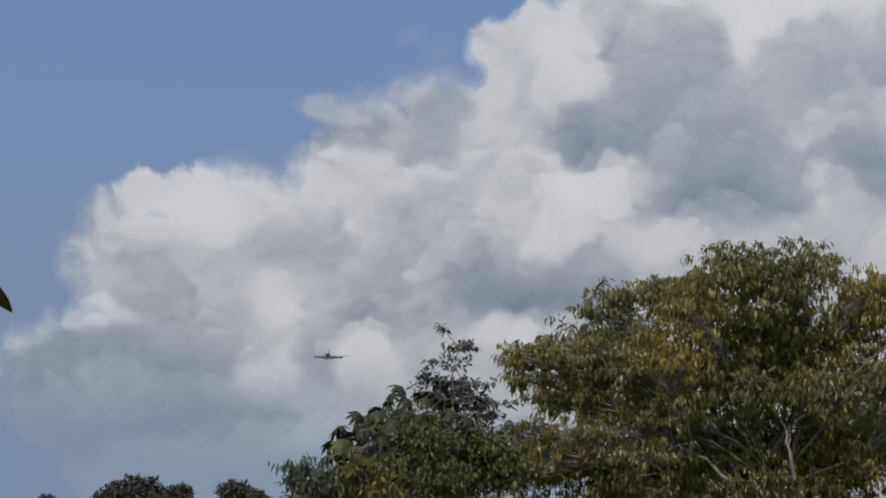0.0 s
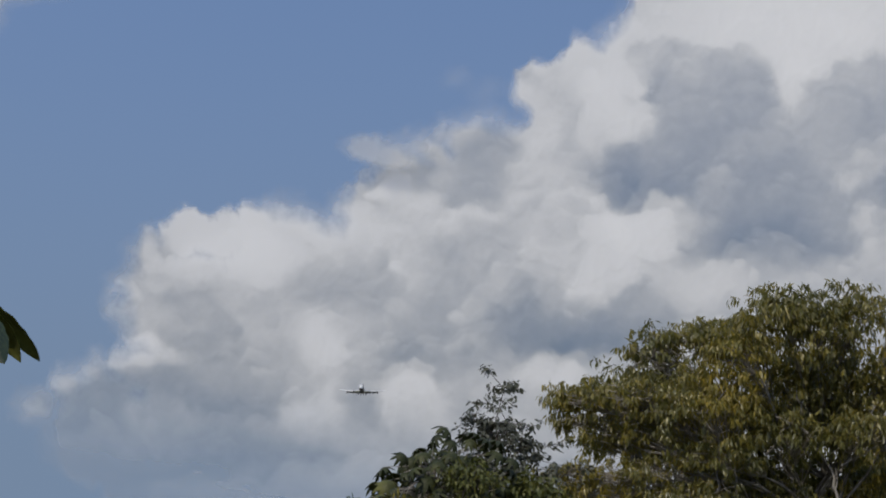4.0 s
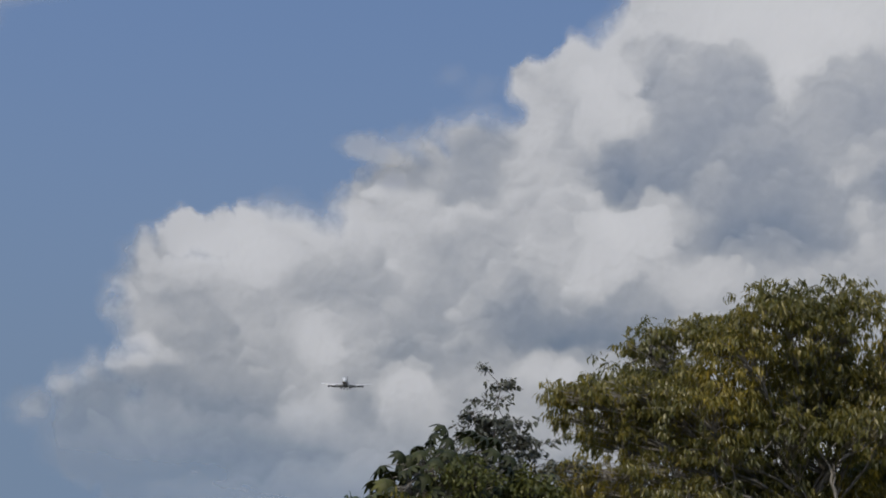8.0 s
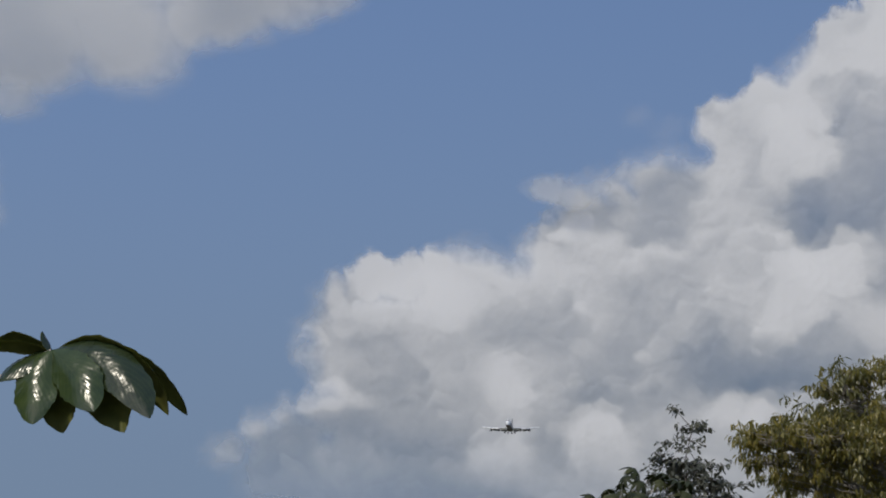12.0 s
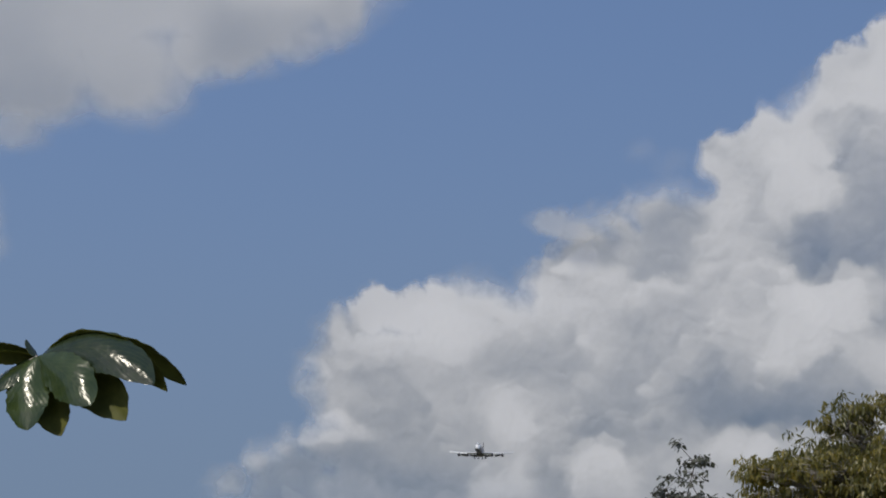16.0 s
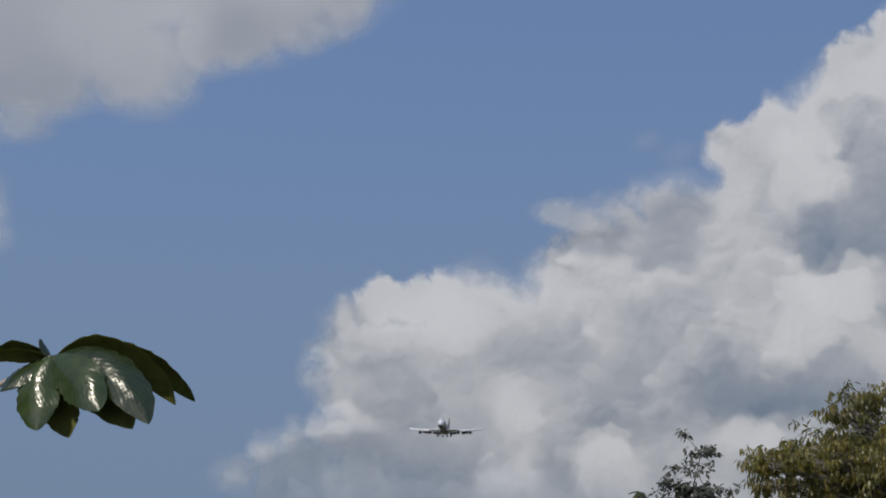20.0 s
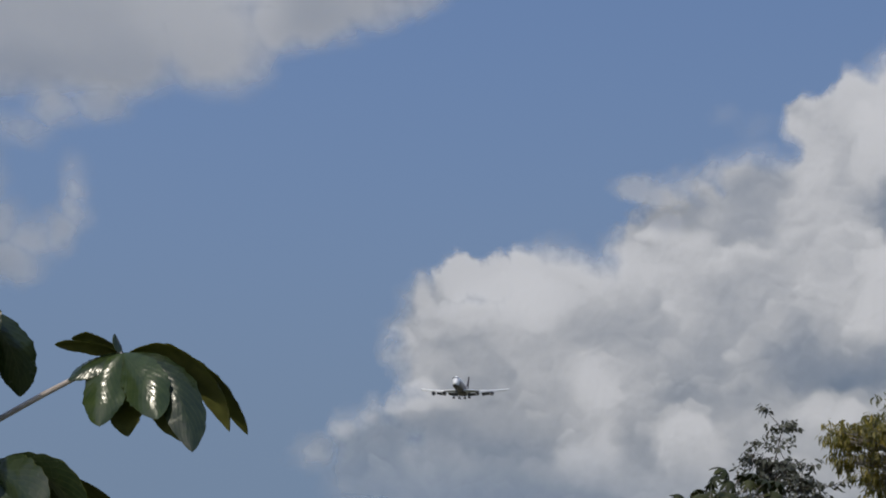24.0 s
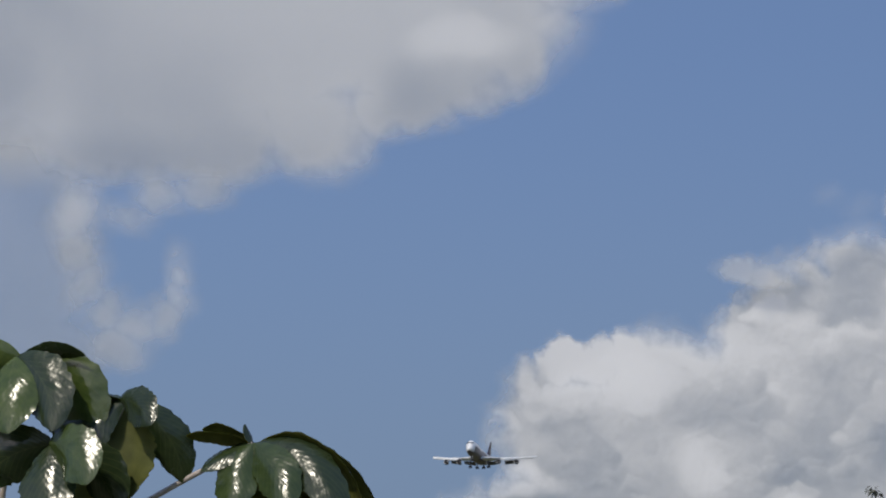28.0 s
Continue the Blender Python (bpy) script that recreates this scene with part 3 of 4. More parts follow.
def tree(name, foot, trunk_top, lumps, label, seed, leaf, template, size, bark, girth, density, hang=0.8, leaves=7, group="", category="tree", fork=0.45, single=120, shell=0.5, tight=1.0):
    """lumps: place and radii (x, y, z, rx, rz) of the swellings of the crown; each has a limb, twigs and leaves of its own.
    single: how many leaves, on the side of the path, are parts of their own."""
    rng = np.random.default_rng(seed)
    root = tagged(new(name), label, category, group)
    root.location = foot
    foot = np.asarray(foot, float)
    top = np.asarray(trunk_top, float) - foot
    stem = bent((0, 0, -0.1), top, rng, 0, 9)
    part("trunk", mesh_of("trunk", *tube(stem, np.linspace(girth, girth * 0.35, 9), 10), bark), root)
    shapes = [mesh_of("leaf", template[0] * size * (0.7 + 0.1 * i), template[1], leaf) for i in range(6)]
    each = single // len(lumps) + 1
    for x, y, z, rx, rz in lumps:
        c = np.array((x, y, z)) - foot
        k = int(np.clip(8 * (fork + (1 - fork) * (c[2] - 0.4 * top[2]) / (top[2] + 0.01)) - 2, 2, 7))
        k = int(np.clip(k + rng.integers(-1, 2), 2, 7))
        start = stem[k]
        limb = bent(start, c, rng, 0.12 * np.linalg.norm(c - start), 8)
        limb[1:-1] += rng.normal(0, 0.05 * np.linalg.norm(c - start), (6, 3))
        for _ in range(2):
            limb[1:-1] = 0.25 * limb[:-2] + 0.5 * limb[1:-1] + 0.25 * limb[2:]
        part("limb", mesh_of("limb", *tube(limb, np.linspace(girth * 0.24, 0.014, 8), 7), bark), root)
        ry = 0.5 * (rx + rz)
        n = max(8, int(density * (rx * rz + rx * ry + ry * rz)))
        u, off = hubs_of(rng, n, (rx, ry, rz), shell)
        hubs = c + off
        twigs = []
        for h in hubs[:: max(1, n // 40)]:
            b = limb[rng.integers(4, 8)]
            twigs.append(tube(bent(b, h, rng, 0.04, 4), np.linspace(0.013, 0.004, 4), 4))
        part("twig", mesh_of("twig", *joined(twigs), PALE_BARK if bark is GREY_BARK else bark), root)["kind"] = "stuff"
        loose, rest = 0, []
        for i in range(n):
            if loose < each and u[i, 1] < -0.1:
                loose += 1
                ob = part("leaf", shapes[int(rng.integers(6))], root)
                turn = Euler((float(rng.normal(0, 0.5)), float(rng.uniform(0.2, 1.2)), float(rng.uniform(-3.0, 0.0))))
                ob.matrix_basis = Matrix.Translation(hubs[i]) @ turn.to_matrix().to_4x4()
            else:
                rest.append(spray_arrays(rng, leaves, size, template, hang, u[i], hubs[i], tight))
        part("foliage", mesh_of("foliage", *joined(rest), leaf), root)["kind"] = "stuff"
    return root


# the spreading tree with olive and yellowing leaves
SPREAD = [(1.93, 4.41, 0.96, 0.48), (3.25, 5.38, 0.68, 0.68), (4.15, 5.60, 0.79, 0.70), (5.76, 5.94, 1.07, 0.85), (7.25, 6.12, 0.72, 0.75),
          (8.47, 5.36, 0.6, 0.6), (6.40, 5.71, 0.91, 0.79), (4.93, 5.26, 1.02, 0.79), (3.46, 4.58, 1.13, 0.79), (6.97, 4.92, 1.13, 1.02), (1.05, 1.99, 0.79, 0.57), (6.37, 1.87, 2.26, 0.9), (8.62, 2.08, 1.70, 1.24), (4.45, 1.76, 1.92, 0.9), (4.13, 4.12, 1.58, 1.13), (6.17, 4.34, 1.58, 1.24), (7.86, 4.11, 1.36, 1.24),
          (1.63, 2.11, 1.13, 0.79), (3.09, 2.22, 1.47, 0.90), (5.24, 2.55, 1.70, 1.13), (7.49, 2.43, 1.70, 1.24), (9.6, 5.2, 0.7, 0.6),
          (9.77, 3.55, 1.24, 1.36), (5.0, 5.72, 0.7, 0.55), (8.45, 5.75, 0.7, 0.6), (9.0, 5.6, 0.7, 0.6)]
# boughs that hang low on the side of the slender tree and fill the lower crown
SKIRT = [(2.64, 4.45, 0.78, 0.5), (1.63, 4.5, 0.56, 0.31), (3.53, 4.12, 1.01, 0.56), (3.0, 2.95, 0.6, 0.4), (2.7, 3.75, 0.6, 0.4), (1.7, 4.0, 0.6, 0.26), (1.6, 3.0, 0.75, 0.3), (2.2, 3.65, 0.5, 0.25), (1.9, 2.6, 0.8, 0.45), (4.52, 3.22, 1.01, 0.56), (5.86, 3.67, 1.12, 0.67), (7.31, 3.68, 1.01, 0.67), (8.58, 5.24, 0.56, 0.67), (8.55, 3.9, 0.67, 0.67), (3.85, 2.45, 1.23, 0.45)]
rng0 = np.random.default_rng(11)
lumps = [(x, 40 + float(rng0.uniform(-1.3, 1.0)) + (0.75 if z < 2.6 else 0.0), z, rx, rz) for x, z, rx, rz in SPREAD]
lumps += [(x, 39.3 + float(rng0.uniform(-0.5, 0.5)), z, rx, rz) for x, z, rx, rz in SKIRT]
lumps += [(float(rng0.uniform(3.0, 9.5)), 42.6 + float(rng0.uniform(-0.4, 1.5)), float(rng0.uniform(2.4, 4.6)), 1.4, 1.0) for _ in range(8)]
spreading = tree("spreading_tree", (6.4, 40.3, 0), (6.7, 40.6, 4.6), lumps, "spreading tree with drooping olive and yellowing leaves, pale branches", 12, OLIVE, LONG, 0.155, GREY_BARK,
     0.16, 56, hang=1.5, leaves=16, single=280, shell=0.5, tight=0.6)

# pale boughs that show through the front of its crown: sideways, up
BOUGHS = [((5.5, 2.09), (4.8, 2.64), (4.06, 3.13)),
          ((4.34, 2.08), (4.43, 2.96), (4.52, 3.61)),
          ((6.79, 2.09), (6.7, 2.96), (6.18, 3.82), (6.03, 4.69)),
          ((6.7, 2.96), (7.2, 3.61), (7.54, 4.37)),
          ((6.18, 3.82), (5.59, 4.15)),
          ((5.36, 3.4), (5.91, 4.04)),
          ((4.8, 2.64), (4.76, 3.29)),
          ((7.86, 4.05), (8.53, 4.58)),
          ((6.74, 2.43), (6.71, 3.18))]
for k, line in enumerate(BOUGHS):
    way = np.array([(x - 6.4, -1.4 + 0.12 * i, z) for i, (x, z) in enumerate(line)])
    smooth = np.concatenate([bent(way[i], way[i + 1], rng0, 0.03, 6)[: 6 if i == len(way) - 2 else 5] for i in range(len(way) - 1)])
    part("bough", mesh_of("bough", *tube(smooth, np.linspace(0.04 if len(line) > 2 else 0.024, 0.012, len(smooth)), 7), GREY_BARK), spreading)

# the slim dark tree in tiers of leaf whorls
def tiered_tree():
    rng = np.random.default_rng(15)
    foot = np.array((0.14, 36.0, 0.0))
    root = tagged(new("slender_tree"), "slender dark tree with tiers of small drooping oval leaves", "tree")
    root.location = foot
    shoots = [((0, 0, -0.1), (-0.12, 0, 4.74), 0.05), ((0, 0, 1.6), (-0.32, 0.1, 4.15), 0.025), ((0, 0, 1.7), (0.12, -0.1, 4.2), 0.025), ((0, 0, 1.5), (0.5, -0.3, 3.75), 0.022), ((0, 0, 1.5), (-0.5, -0.2, 3.6), 0.022),
              ((0, 0, 1.4), (-0.6, 0.2, 3.2), 0.022), ((0, 0, 1.3), (0.6, 0.2, 3.2), 0.022), ((0, 0, 1.4), (0.3, 0.4, 3.4), 0.02), ((0, 0, 1.0), (-0.4, -0.5, 2.8), 0.02), ((0, 0, 1.0), (0.8, -0.6, 2.6), 0.02),
              ((0, 0, 1.0), (0.2, -0.5, 2.9), 0.02), ((0, 0, 0.9), (1.2, 0.1, 2.5), 0.02), ((0, 0, 1.5), (0.9, 0.0, 3.4), 0.02), ((0, 0, 1.4), (-0.55, 0.1, 3.7), 0.02),
              ((0, 0, 1.2), (1.35, -0.2, 3.0), 0.02), ((0, 0, 1.6), (0.45, -0.1, 3.7), 0.02)]
    for i, (a, b, girth) in enumerate(shoots):
        line = bent(a, b, rng, 0.0, 14)
        part("trunk" if i == 0 else "shoot", mesh_of("shoot", *tube(line, np.linspace(girth, 0.006, 14), 7), DARK_BARK), root)
        for h in np.arange(1.3 if i == 0 else 1.9, b[2] + 0.02, 0.12 if i == 0 else 0.16):
            s = (h - a[2]) / (b[2] - a[2])
            if s < 0.3:
                continue
            hub = line[min(13, int(round(s * 13)))]
            reach = 0.14 + 0.24 * min(1, (4.9 - h) / 2.0)
            stalks, leaves = [], []
            for w in rng.uniform(0, 2 * math.pi, 5):
                tip = hub + np.array((math.cos(w) * reach, math.sin(w) * reach, rng.uniform(-0.02, 0.10))) * rng.uniform(0.6, 1.15)
                stalks.append(tube(bent(hub, tip, rng, 0.03, 4), np.linspace(0.006, 0.003, 4), 4))
                k = 7
                turn = w + rng.uniform(-1.7, 1.7, k)
                way = np.stack((np.cos(turn), np.sin(turn), rng.uniform(-1.1, -0.15, k)), 1)
                up = np.tile((0.0, 0.0, 1.0), (k, 1)) + rng.normal(0, 0.25, (k, 3))
                leaves.append(strewn(OVAL, tip + rng.normal(0, 0.05, (k, 3)), way, up, rng.uniform(0.08, 0.135, k)))
            part("twig", mesh_of("twig", *joined(stalks), DARK_BARK), root)["kind"] = "stuff"
            part("leaf_whorl", mesh_of("leaf_whorl", *joined(leaves), DUSK), root)["kind"] = "stuff"


tiered_tree()

# shrubs at its foot
SHRUBS = [("feathery_shrub", [(-2.2, 2.18, 0.36, 0.28), (-2.45, 1.98, 0.28, 0.24), (-2.0, 1.9, 0.4, 0.3)], FERN, NARROW, "feathery fresh green shrub with long drooping leaves", 32.4),
          ("golden_shrub", [(-1.35, 2.12, 0.5, 0.26), (-1.6, 1.75, 0.5, 0.3), (-1.1, 1.8, 0.4, 0.3)], GOLD, LANCE, "yellow-green shrub with golden leaves", 32.6),
          ("olive_shrub", [(-0.3, 2.62, 0.55, 0.45), (-0.75, 2.0, 0.5, 0.4), (-0.1, 2.0, 0.55, 0.4), (-0.4, 1.5, 0.6, 0.5)], MOSS, LANCE, "dense dark olive shrub with yellowing tips", 33.2),
          ("bushy_shrub", [(0.72, 2.5, 0.45, 0.4), (1.15, 2.2, 0.45, 0.4), (0.35, 2.0, 0.45, 0.4)], MOSS, OVAL, "bushy olive shrub at the slender tree's foot", 34.6),
          ("low_shrub", [(-2.0, 1.6, 0.56, 0.33), (-1.5, 1.3, 0.6, 0.4)], GREEN, OVAL, "low green shrub below the taller ones", 33.0)]
for i, (nm, places, mat, shape, words, y) in enumerate(SHRUBS):
    x, z = places[0][:2]
    tree(nm, (x, y, 0), (x, y, z), [(a, y + 0.25 * (k % 2), b, rx, rz) for k, (a, b, rx, rz) in enumerate(places)], words, 20 + i, mat, shape, 0.16 if mat is FERN else 0.115, DARK_BARK, 0.035, 110 if mat is FERN else 190,
         hang=1.4 if mat is FERN else 0.8, group="shrubs under the trees", category="shrub", single=30)


# the tree with big umbrella leaves
def umbrella_tree():
    rng = np.random.default_rng(31)
    foot = np.array((-0.9, 34.2, 0.0))
    root = tagged(new("umbrella_tree"), "small tree with big round lobed leaves like umbrellas", "tree")
    root.location = foot
    stem = bent((0, 0, -0.1), (0, 0, 2.9), rng, 0, 8)
    part("trunk", mesh_of("trunk", *tube(stem, np.linspace(0.07, 0.025, 8), 8), PALE_BARK), root)
    kept = []
    for i in range(700):
        w, lift = rng.uniform(0, 2 * math.pi), rng.uniform(-0.75, 1)
        r = math.sqrt(max(0.0, 1 - max(0.0, lift) ** 2)) * rng.uniform(0.62, 1.04)
        swell = 1 + 0.13 * math.sin(3 * w + 1.1) + 0.1 * math.sin(5 * w + 4 * lift)
        tip = np.array((1.22 * r * swell * math.cos(w), 1.0 * r * swell * math.sin(w), 2.66 + 0.22 * math.cos(w) + 0.68 * lift * swell + rng.normal(0, 0.05)))
        if any(np.linalg.norm(tip - o) < 0.23 for o in kept):
            continue
        kept.append(tip)
        start = stem[int(rng.integers(5, 8))]
        part("leaf_stalk", mesh_of("leaf_stalk", *tube(bent(start, tip, rng, 0.06, 5), np.linspace(0.012, 0.007, 5), 5), PALE_BARK), root)
        tilt = np.array((math.cos(w), math.sin(w), -0.35 - 0.6 * rng.random()))
        up = np.array((0.35 * math.cos(w), 0.35 * math.sin(w), 0.9)) + rng.normal(0, 0.4, 3)
        v, f = strewn(FAN, tip[None], tilt[None], up[None], np.array((rng.uniform(0.13, 0.25),)))
        part("leaf", mesh_of("leaf", v, f, BROAD), root)


umbrella_tree()


# far trees on the skyline
def far_tree(x, y, high, wide, seed):
    rng = np.random.default_rng(seed)
    lumps = []
    for i in range(18):
        lift = float(rng.uniform(0.3, 0.84))
        spread = 0.42 * math.sqrt(max(0.05, 1 - ((lift - 0.45) / 0.45) ** 2)) * wide
        lumps.append((x + float(rng.uniform(-1, 1)) * spread, y + float(rng.uniform(-1, 1)) * spread, high * lift, wide * float(rng.uniform(0.07, 0.16)), high * float(rng.uniform(0.08, 0.14))))
    tree("far_tree", (x, y, 0), (x, y, high * 0.7), lumps, "dark far tree with a rounded crown", seed, FAR, OVAL, 1.2, DARK_BARK, 0.25, 9, hang=0.3, leaves=6, group="trees on the skyline", single=0)


for i, (x, high, wide) in enumerate(((-73.8, 8.7, 12.0), (-65, 6.7, 7.5), (-51.0, 7.6, 8.5), (-80.5, 5.6, 5.0), (-95.5, 3.9, 4.5), (-45.5, 5.4, 5.0))):
    far_tree(x, 480 + 6 * (i % 3), high, wide, 60 + i)


# ---- the near branch ----
def leaflet(head, tail, out, flat, length, width, roll, seed):
    """A broad thick leaflet from its stalk: heading (0 right, -90 down) at its base and its tip, how far it comes
    forward at base and tip, length, width, and its roll about its rib; glossy above, matt below."""
    rng = np.random.default_rng(seed)
    n, k = 37, 11
    top, low, q, uv = [], [], [], []
    p = np.zeros(3)
    ph = rng.uniform(0, 6)
    for i in range(n):
        s = i / (n - 1)
        w1, w2 = radians(head + (tail - head) * s), radians(out + (flat - out) * s ** 0.8)
        along = np.array((math.cos(w1) * math.cos(w2), -math.sin(w2), math.sin(w1) * math.cos(w2)))
        side = np.array((-math.sin(w1), 0.0, math.cos(w1)))
        face = np.cross(along, side)
        face *= -1 if face[1] > 0 else 1
        turn = radians(roll)
        side, face = side * math.cos(turn) + face * math.sin(turn), face * math.cos(turn) - side * math.sin(turn)
        if i:
            p = p + along * length / (n - 1)
        w = width * 1.63 * s ** 0.95 * (1 - s) ** 0.78 + 0.004 * (1 - s)
        for j in range(k):
            u = j / (k - 1) * 2 - 1
            tooth = 1 + (0.035 * math.sin(21 * s + ph) + 0.03 * math.sin(57 * s + ph) + rng.uniform(-0.03, 0.03) if abs(u) > 0.9 else 0)
            lift = -0.30 * abs(u) ** 1.25 * w + 0.07 * w * math.sin(9 * s + 2 * u + ph) * abs(u) + (0.05 * w * (1 - min(1, abs(u) * 5)) * -1)
            v = p + side * (u * w * tooth) + face * lift
            top.append(v)
            low.append(v - face * 0.0012)
            uv.append((s, u))
    m = n * k
    for i in range(n - 1):
        for j in range(k - 1):
            q.append((i * k + j, (i + 1) * k + j, (i + 1) * k + j + 1, i * k + j + 1))
    q += [tuple(m + x for x in reversed(f)) for f in q]
    me = mesh_of("leaflet", np.array(top + low), q, GLOSSY)
    me.materials.append(MATT)
    me.polygons.foreach_set("material_index", np.repeat((0, 1), len(q) // 2).astype(np.int32))
    layer = me.uv_layers.new(name="uv")
    loops = np.zeros(len(me.loops), np.int32)
    me.loops.foreach_get("vertex_index", loops)
    layer.data.foreach_set("uv", np.array(uv + uv, np.float32)[loops].ravel())
    return me


def sprig(name, hub, label, leaflets, stalk, group):
    """A whorl of leaflets round the end of a stalk: see leaflet(); the last number sets one back behind the others."""
    root = tagged(new(name), label, "leaf", group)
    root.location = hub
    blades = []
    for i, (head, tail, out, flat, length, width, roll, back) in enumerate(leaflets):
        ob = part("leaflet", leaflet(head, tail, out, flat, length, width, roll, 100 + i + 7 * len(leaflets)), root)
        ob.location = (0, back, 0)
        blades.append(ob)
    line = np.linspace(0, 1, 7)[:, None] * np.array(stalk)
    line[:, 2] += 0.012 * np.sin(np.linspace(0, math.pi, 7))
    stem = part("stalk", mesh_of("stalk", *tube(line, np.linspace(0.0055, 0.0085, 7), 8), STALK), root, "thin pale brown stalk")
    return root, stem, blades


HUB = Vector((-1.379, 4.253, 2.109))
GROUP = "leaf whorls of the near branch"
# leaflets in front show their gloss, those behind their matt undersides
WHORL = [(-112, -80, 35, 8, 0.182, 0.095, 0, -0.01), (-30, -66, 40, 12, 0.215, 0.098, -8, -0.005), (6, -68, 24, 8, 0.325, 0.098, -22, 0.01), (23, -80, 5, -10, 0.335, 0.105, -130, 0.03),
         (18, -70, -10, -20, 0.35, 0.085, -132, 0.05), (-90, -70, 5, 25, 0.195, 0.085, 176, 0.05), (-30, -64, 5, 22, 0.265, 0.105, 176, 0.055),
         (138, 192, -5, 0, 0.14, 0.06, 120, 0.02), (158, 190, 10, 5, 0.16, 0.055, 115, 0.01), (196, 228, 25, 10, 0.135, 0.06, 40, 0.0), (218, 246, 25, 5, 0.12, 0.07, 20, 0.01),
         (125, 108, 0, 0, 0.05, 0.018, 60, 0.0)]
# how far each leaflet gives way in the wind, beside the whorl's own nod
GIVE = [-0.1, 0.1, 0.35, 0.35, 0.5, 0.0, 0.2, -0.1, -0.1, 0.0, 0.0, 0.0]
near, near_stalk, near_blades = sprig("leaf_whorl", HUB, "whorl of glossy dark green drooping leaflets on a thin stalk", WHORL, (-0.56, 0.04, -0.30), GROUP)
upper, *_ = sprig("leaf_whorl", Vector((-1.656, 4.144, 2.203)), "whorl of large glossy leaves hanging from a thick stalk",
              [(-8, -62, 50, 15, 0.15, 0.082, 5, -0.03), (-30, -96, -25, -20, 0.225, 0.095, -20, 0.04), (-96, -82, 5, 10, 0.225, 0.15, 176, 0.02),
               (200, 250, 30, 5, 0.2, 0.12, 15, 0.0), (165, 225, 10, 0, 0.2, 0.11, 40, 0.02), (150, 175, 10, 0, 0.09, 0.03, 110, 0.0)],
              (-0.30, 0.16, -0.50), GROUP)
lower, *_ = sprig("leaf_whorl", Vector((-1.667, 4.19, 1.845)), "low whorl of shiny green leaves",
              [(-80, -60, 45, 5, 0.18, 0.11, 0, -0.02), (5, -75, 45, 5, 0.22, 0.115, 10, -0.01), (20, -80, 20, -10, 0.29, 0.10, 35, 0.02), (-120, -80, 45, 5, 0.17, 0.11, 0, -0.01),
               (-20, -75, -20, -10, 0.24, 0.11, 172, 0.04), (160, 230, 10, 0, 0.18, 0.1, -35, 0.02), (14, -42, 5, -10, 0.30, 0.08, -120, 0.05)],
              (-0.34, 0.06, -0.38), GROUP)
outer, *_ = sprig("leaf_whorl", Vector((-1.85, 4.10, 2.295)), "whorl of broad yellow-green leaves with toothed rims",
              [(-20, -88, 35, 5, 0.24, 0.12, 5, -0.02), (-5, -88, 15, -5, 0.27, 0.13, 8, 0.03), (15, -15, 10, 0, 0.16, 0.045, 50, 0.0), (-85, -80, 45, 5, 0.2, 0.13, 0, -0.03),
               (-40, -75, -20, -5, 0.26, 0.13, 172, 0.05), (170, 240, 20, 0, 0.2, 0.12, -20, 0.0)],
              (-0.10, 0.10, -0.55), GROUP)
inner, *_ = sprig("leaf_whorl", Vector((-1.755, 4.09, 2.095)), "whorl of broad shiny leaves close to the stem",
              [(5, -75, 50, 10, 0.20, 0.115, 5, -0.04), (-50, -70, -15, -5, 0.24, 0.13, 170, 0.02), (-90, -70, 40, 5, 0.2, 0.13, 0, -0.03), (-15, -80, 10, -10, 0.22, 0.12, 20, 0.01),
               (175, 240, 20, 0, 0.2, 0.12, -20, 0.0)],
              (-0.14, 0.12, -0.40), GROUP)


def near_stems():
    rng = np.random.default_rng(77)
    root = tagged(new("near_sapling"), "slim brown sapling stem that bears the leaf whorls", "plant")
    root.location = (-2.0, 4.3, 0)
    main = bent((0, 0, -0.05), (0.16, -0.15, 1.95), rng, 0, 9)
    part("stem", mesh_of("stem", *tube(main, np.linspace(0.022, 0.012, 9), 9), STALK), root)


near_stems()


# ---- the airliner ----
def paint(name, base, rough=0.35, dirt=0.06):
    m, n, l, b = material(name, base, rough, spec=0.5)
    f = grain(n, l, 0.35, 5, stretch=(1, 0.2, 1))
    dark = tuple(c * (1 - 3 * dirt) for c in base)
    l.new(ramp(n, l, f, [(0.35, dark), (0.65, base)]), b.inputs["Base Color"])
    return m


WHITE, BELLY, METAL = paint("white_paint", (0.88, 0.88, 0.87), 0.22), paint("belly_shade_paint", (0.12, 0.10, 0.115)), paint("pale_grey_paint", (0.74, 0.75, 0.77), 0.4)
FIN, TYRE, DARK = paint("fin_paint", (0.06, 0.035, 0.05)), paint("tyre_rubber", (0.02, 0.02, 0.02), 0.8), paint("engine_dark", (0.03, 0.03, 0.035), 0.5)
NACELLE = paint("nacelle_paint", (0.10, 0.10, 0.12))
GLASS, _, _, _ = material("cockpit_glass", (0.02, 0.025, 0.03), 0.08)


def loft(sections, sides=28, split=None):
    """Verts and quads of an oval body. sections: along, half width, top, bottom."""
    v, q = [], []
    for y, hw, top, bot in sections:
        mid, hh = (top + bot) / 2, (top - bot) / 2
        for k in range(sides):
            w = 2 * math.pi * k / sides
            v.append((hw * math.sin(w), y, mid - hh * math.cos(w)))
    for i in range(len(sections) - 1):
        for k in range(sides):
            j = (k + 1) % sides
            q.append((i * sides + k, i * sides + j, (i + 1) * sides + j, (i + 1) * sides + k))
    return np.array(v), np.array(q)


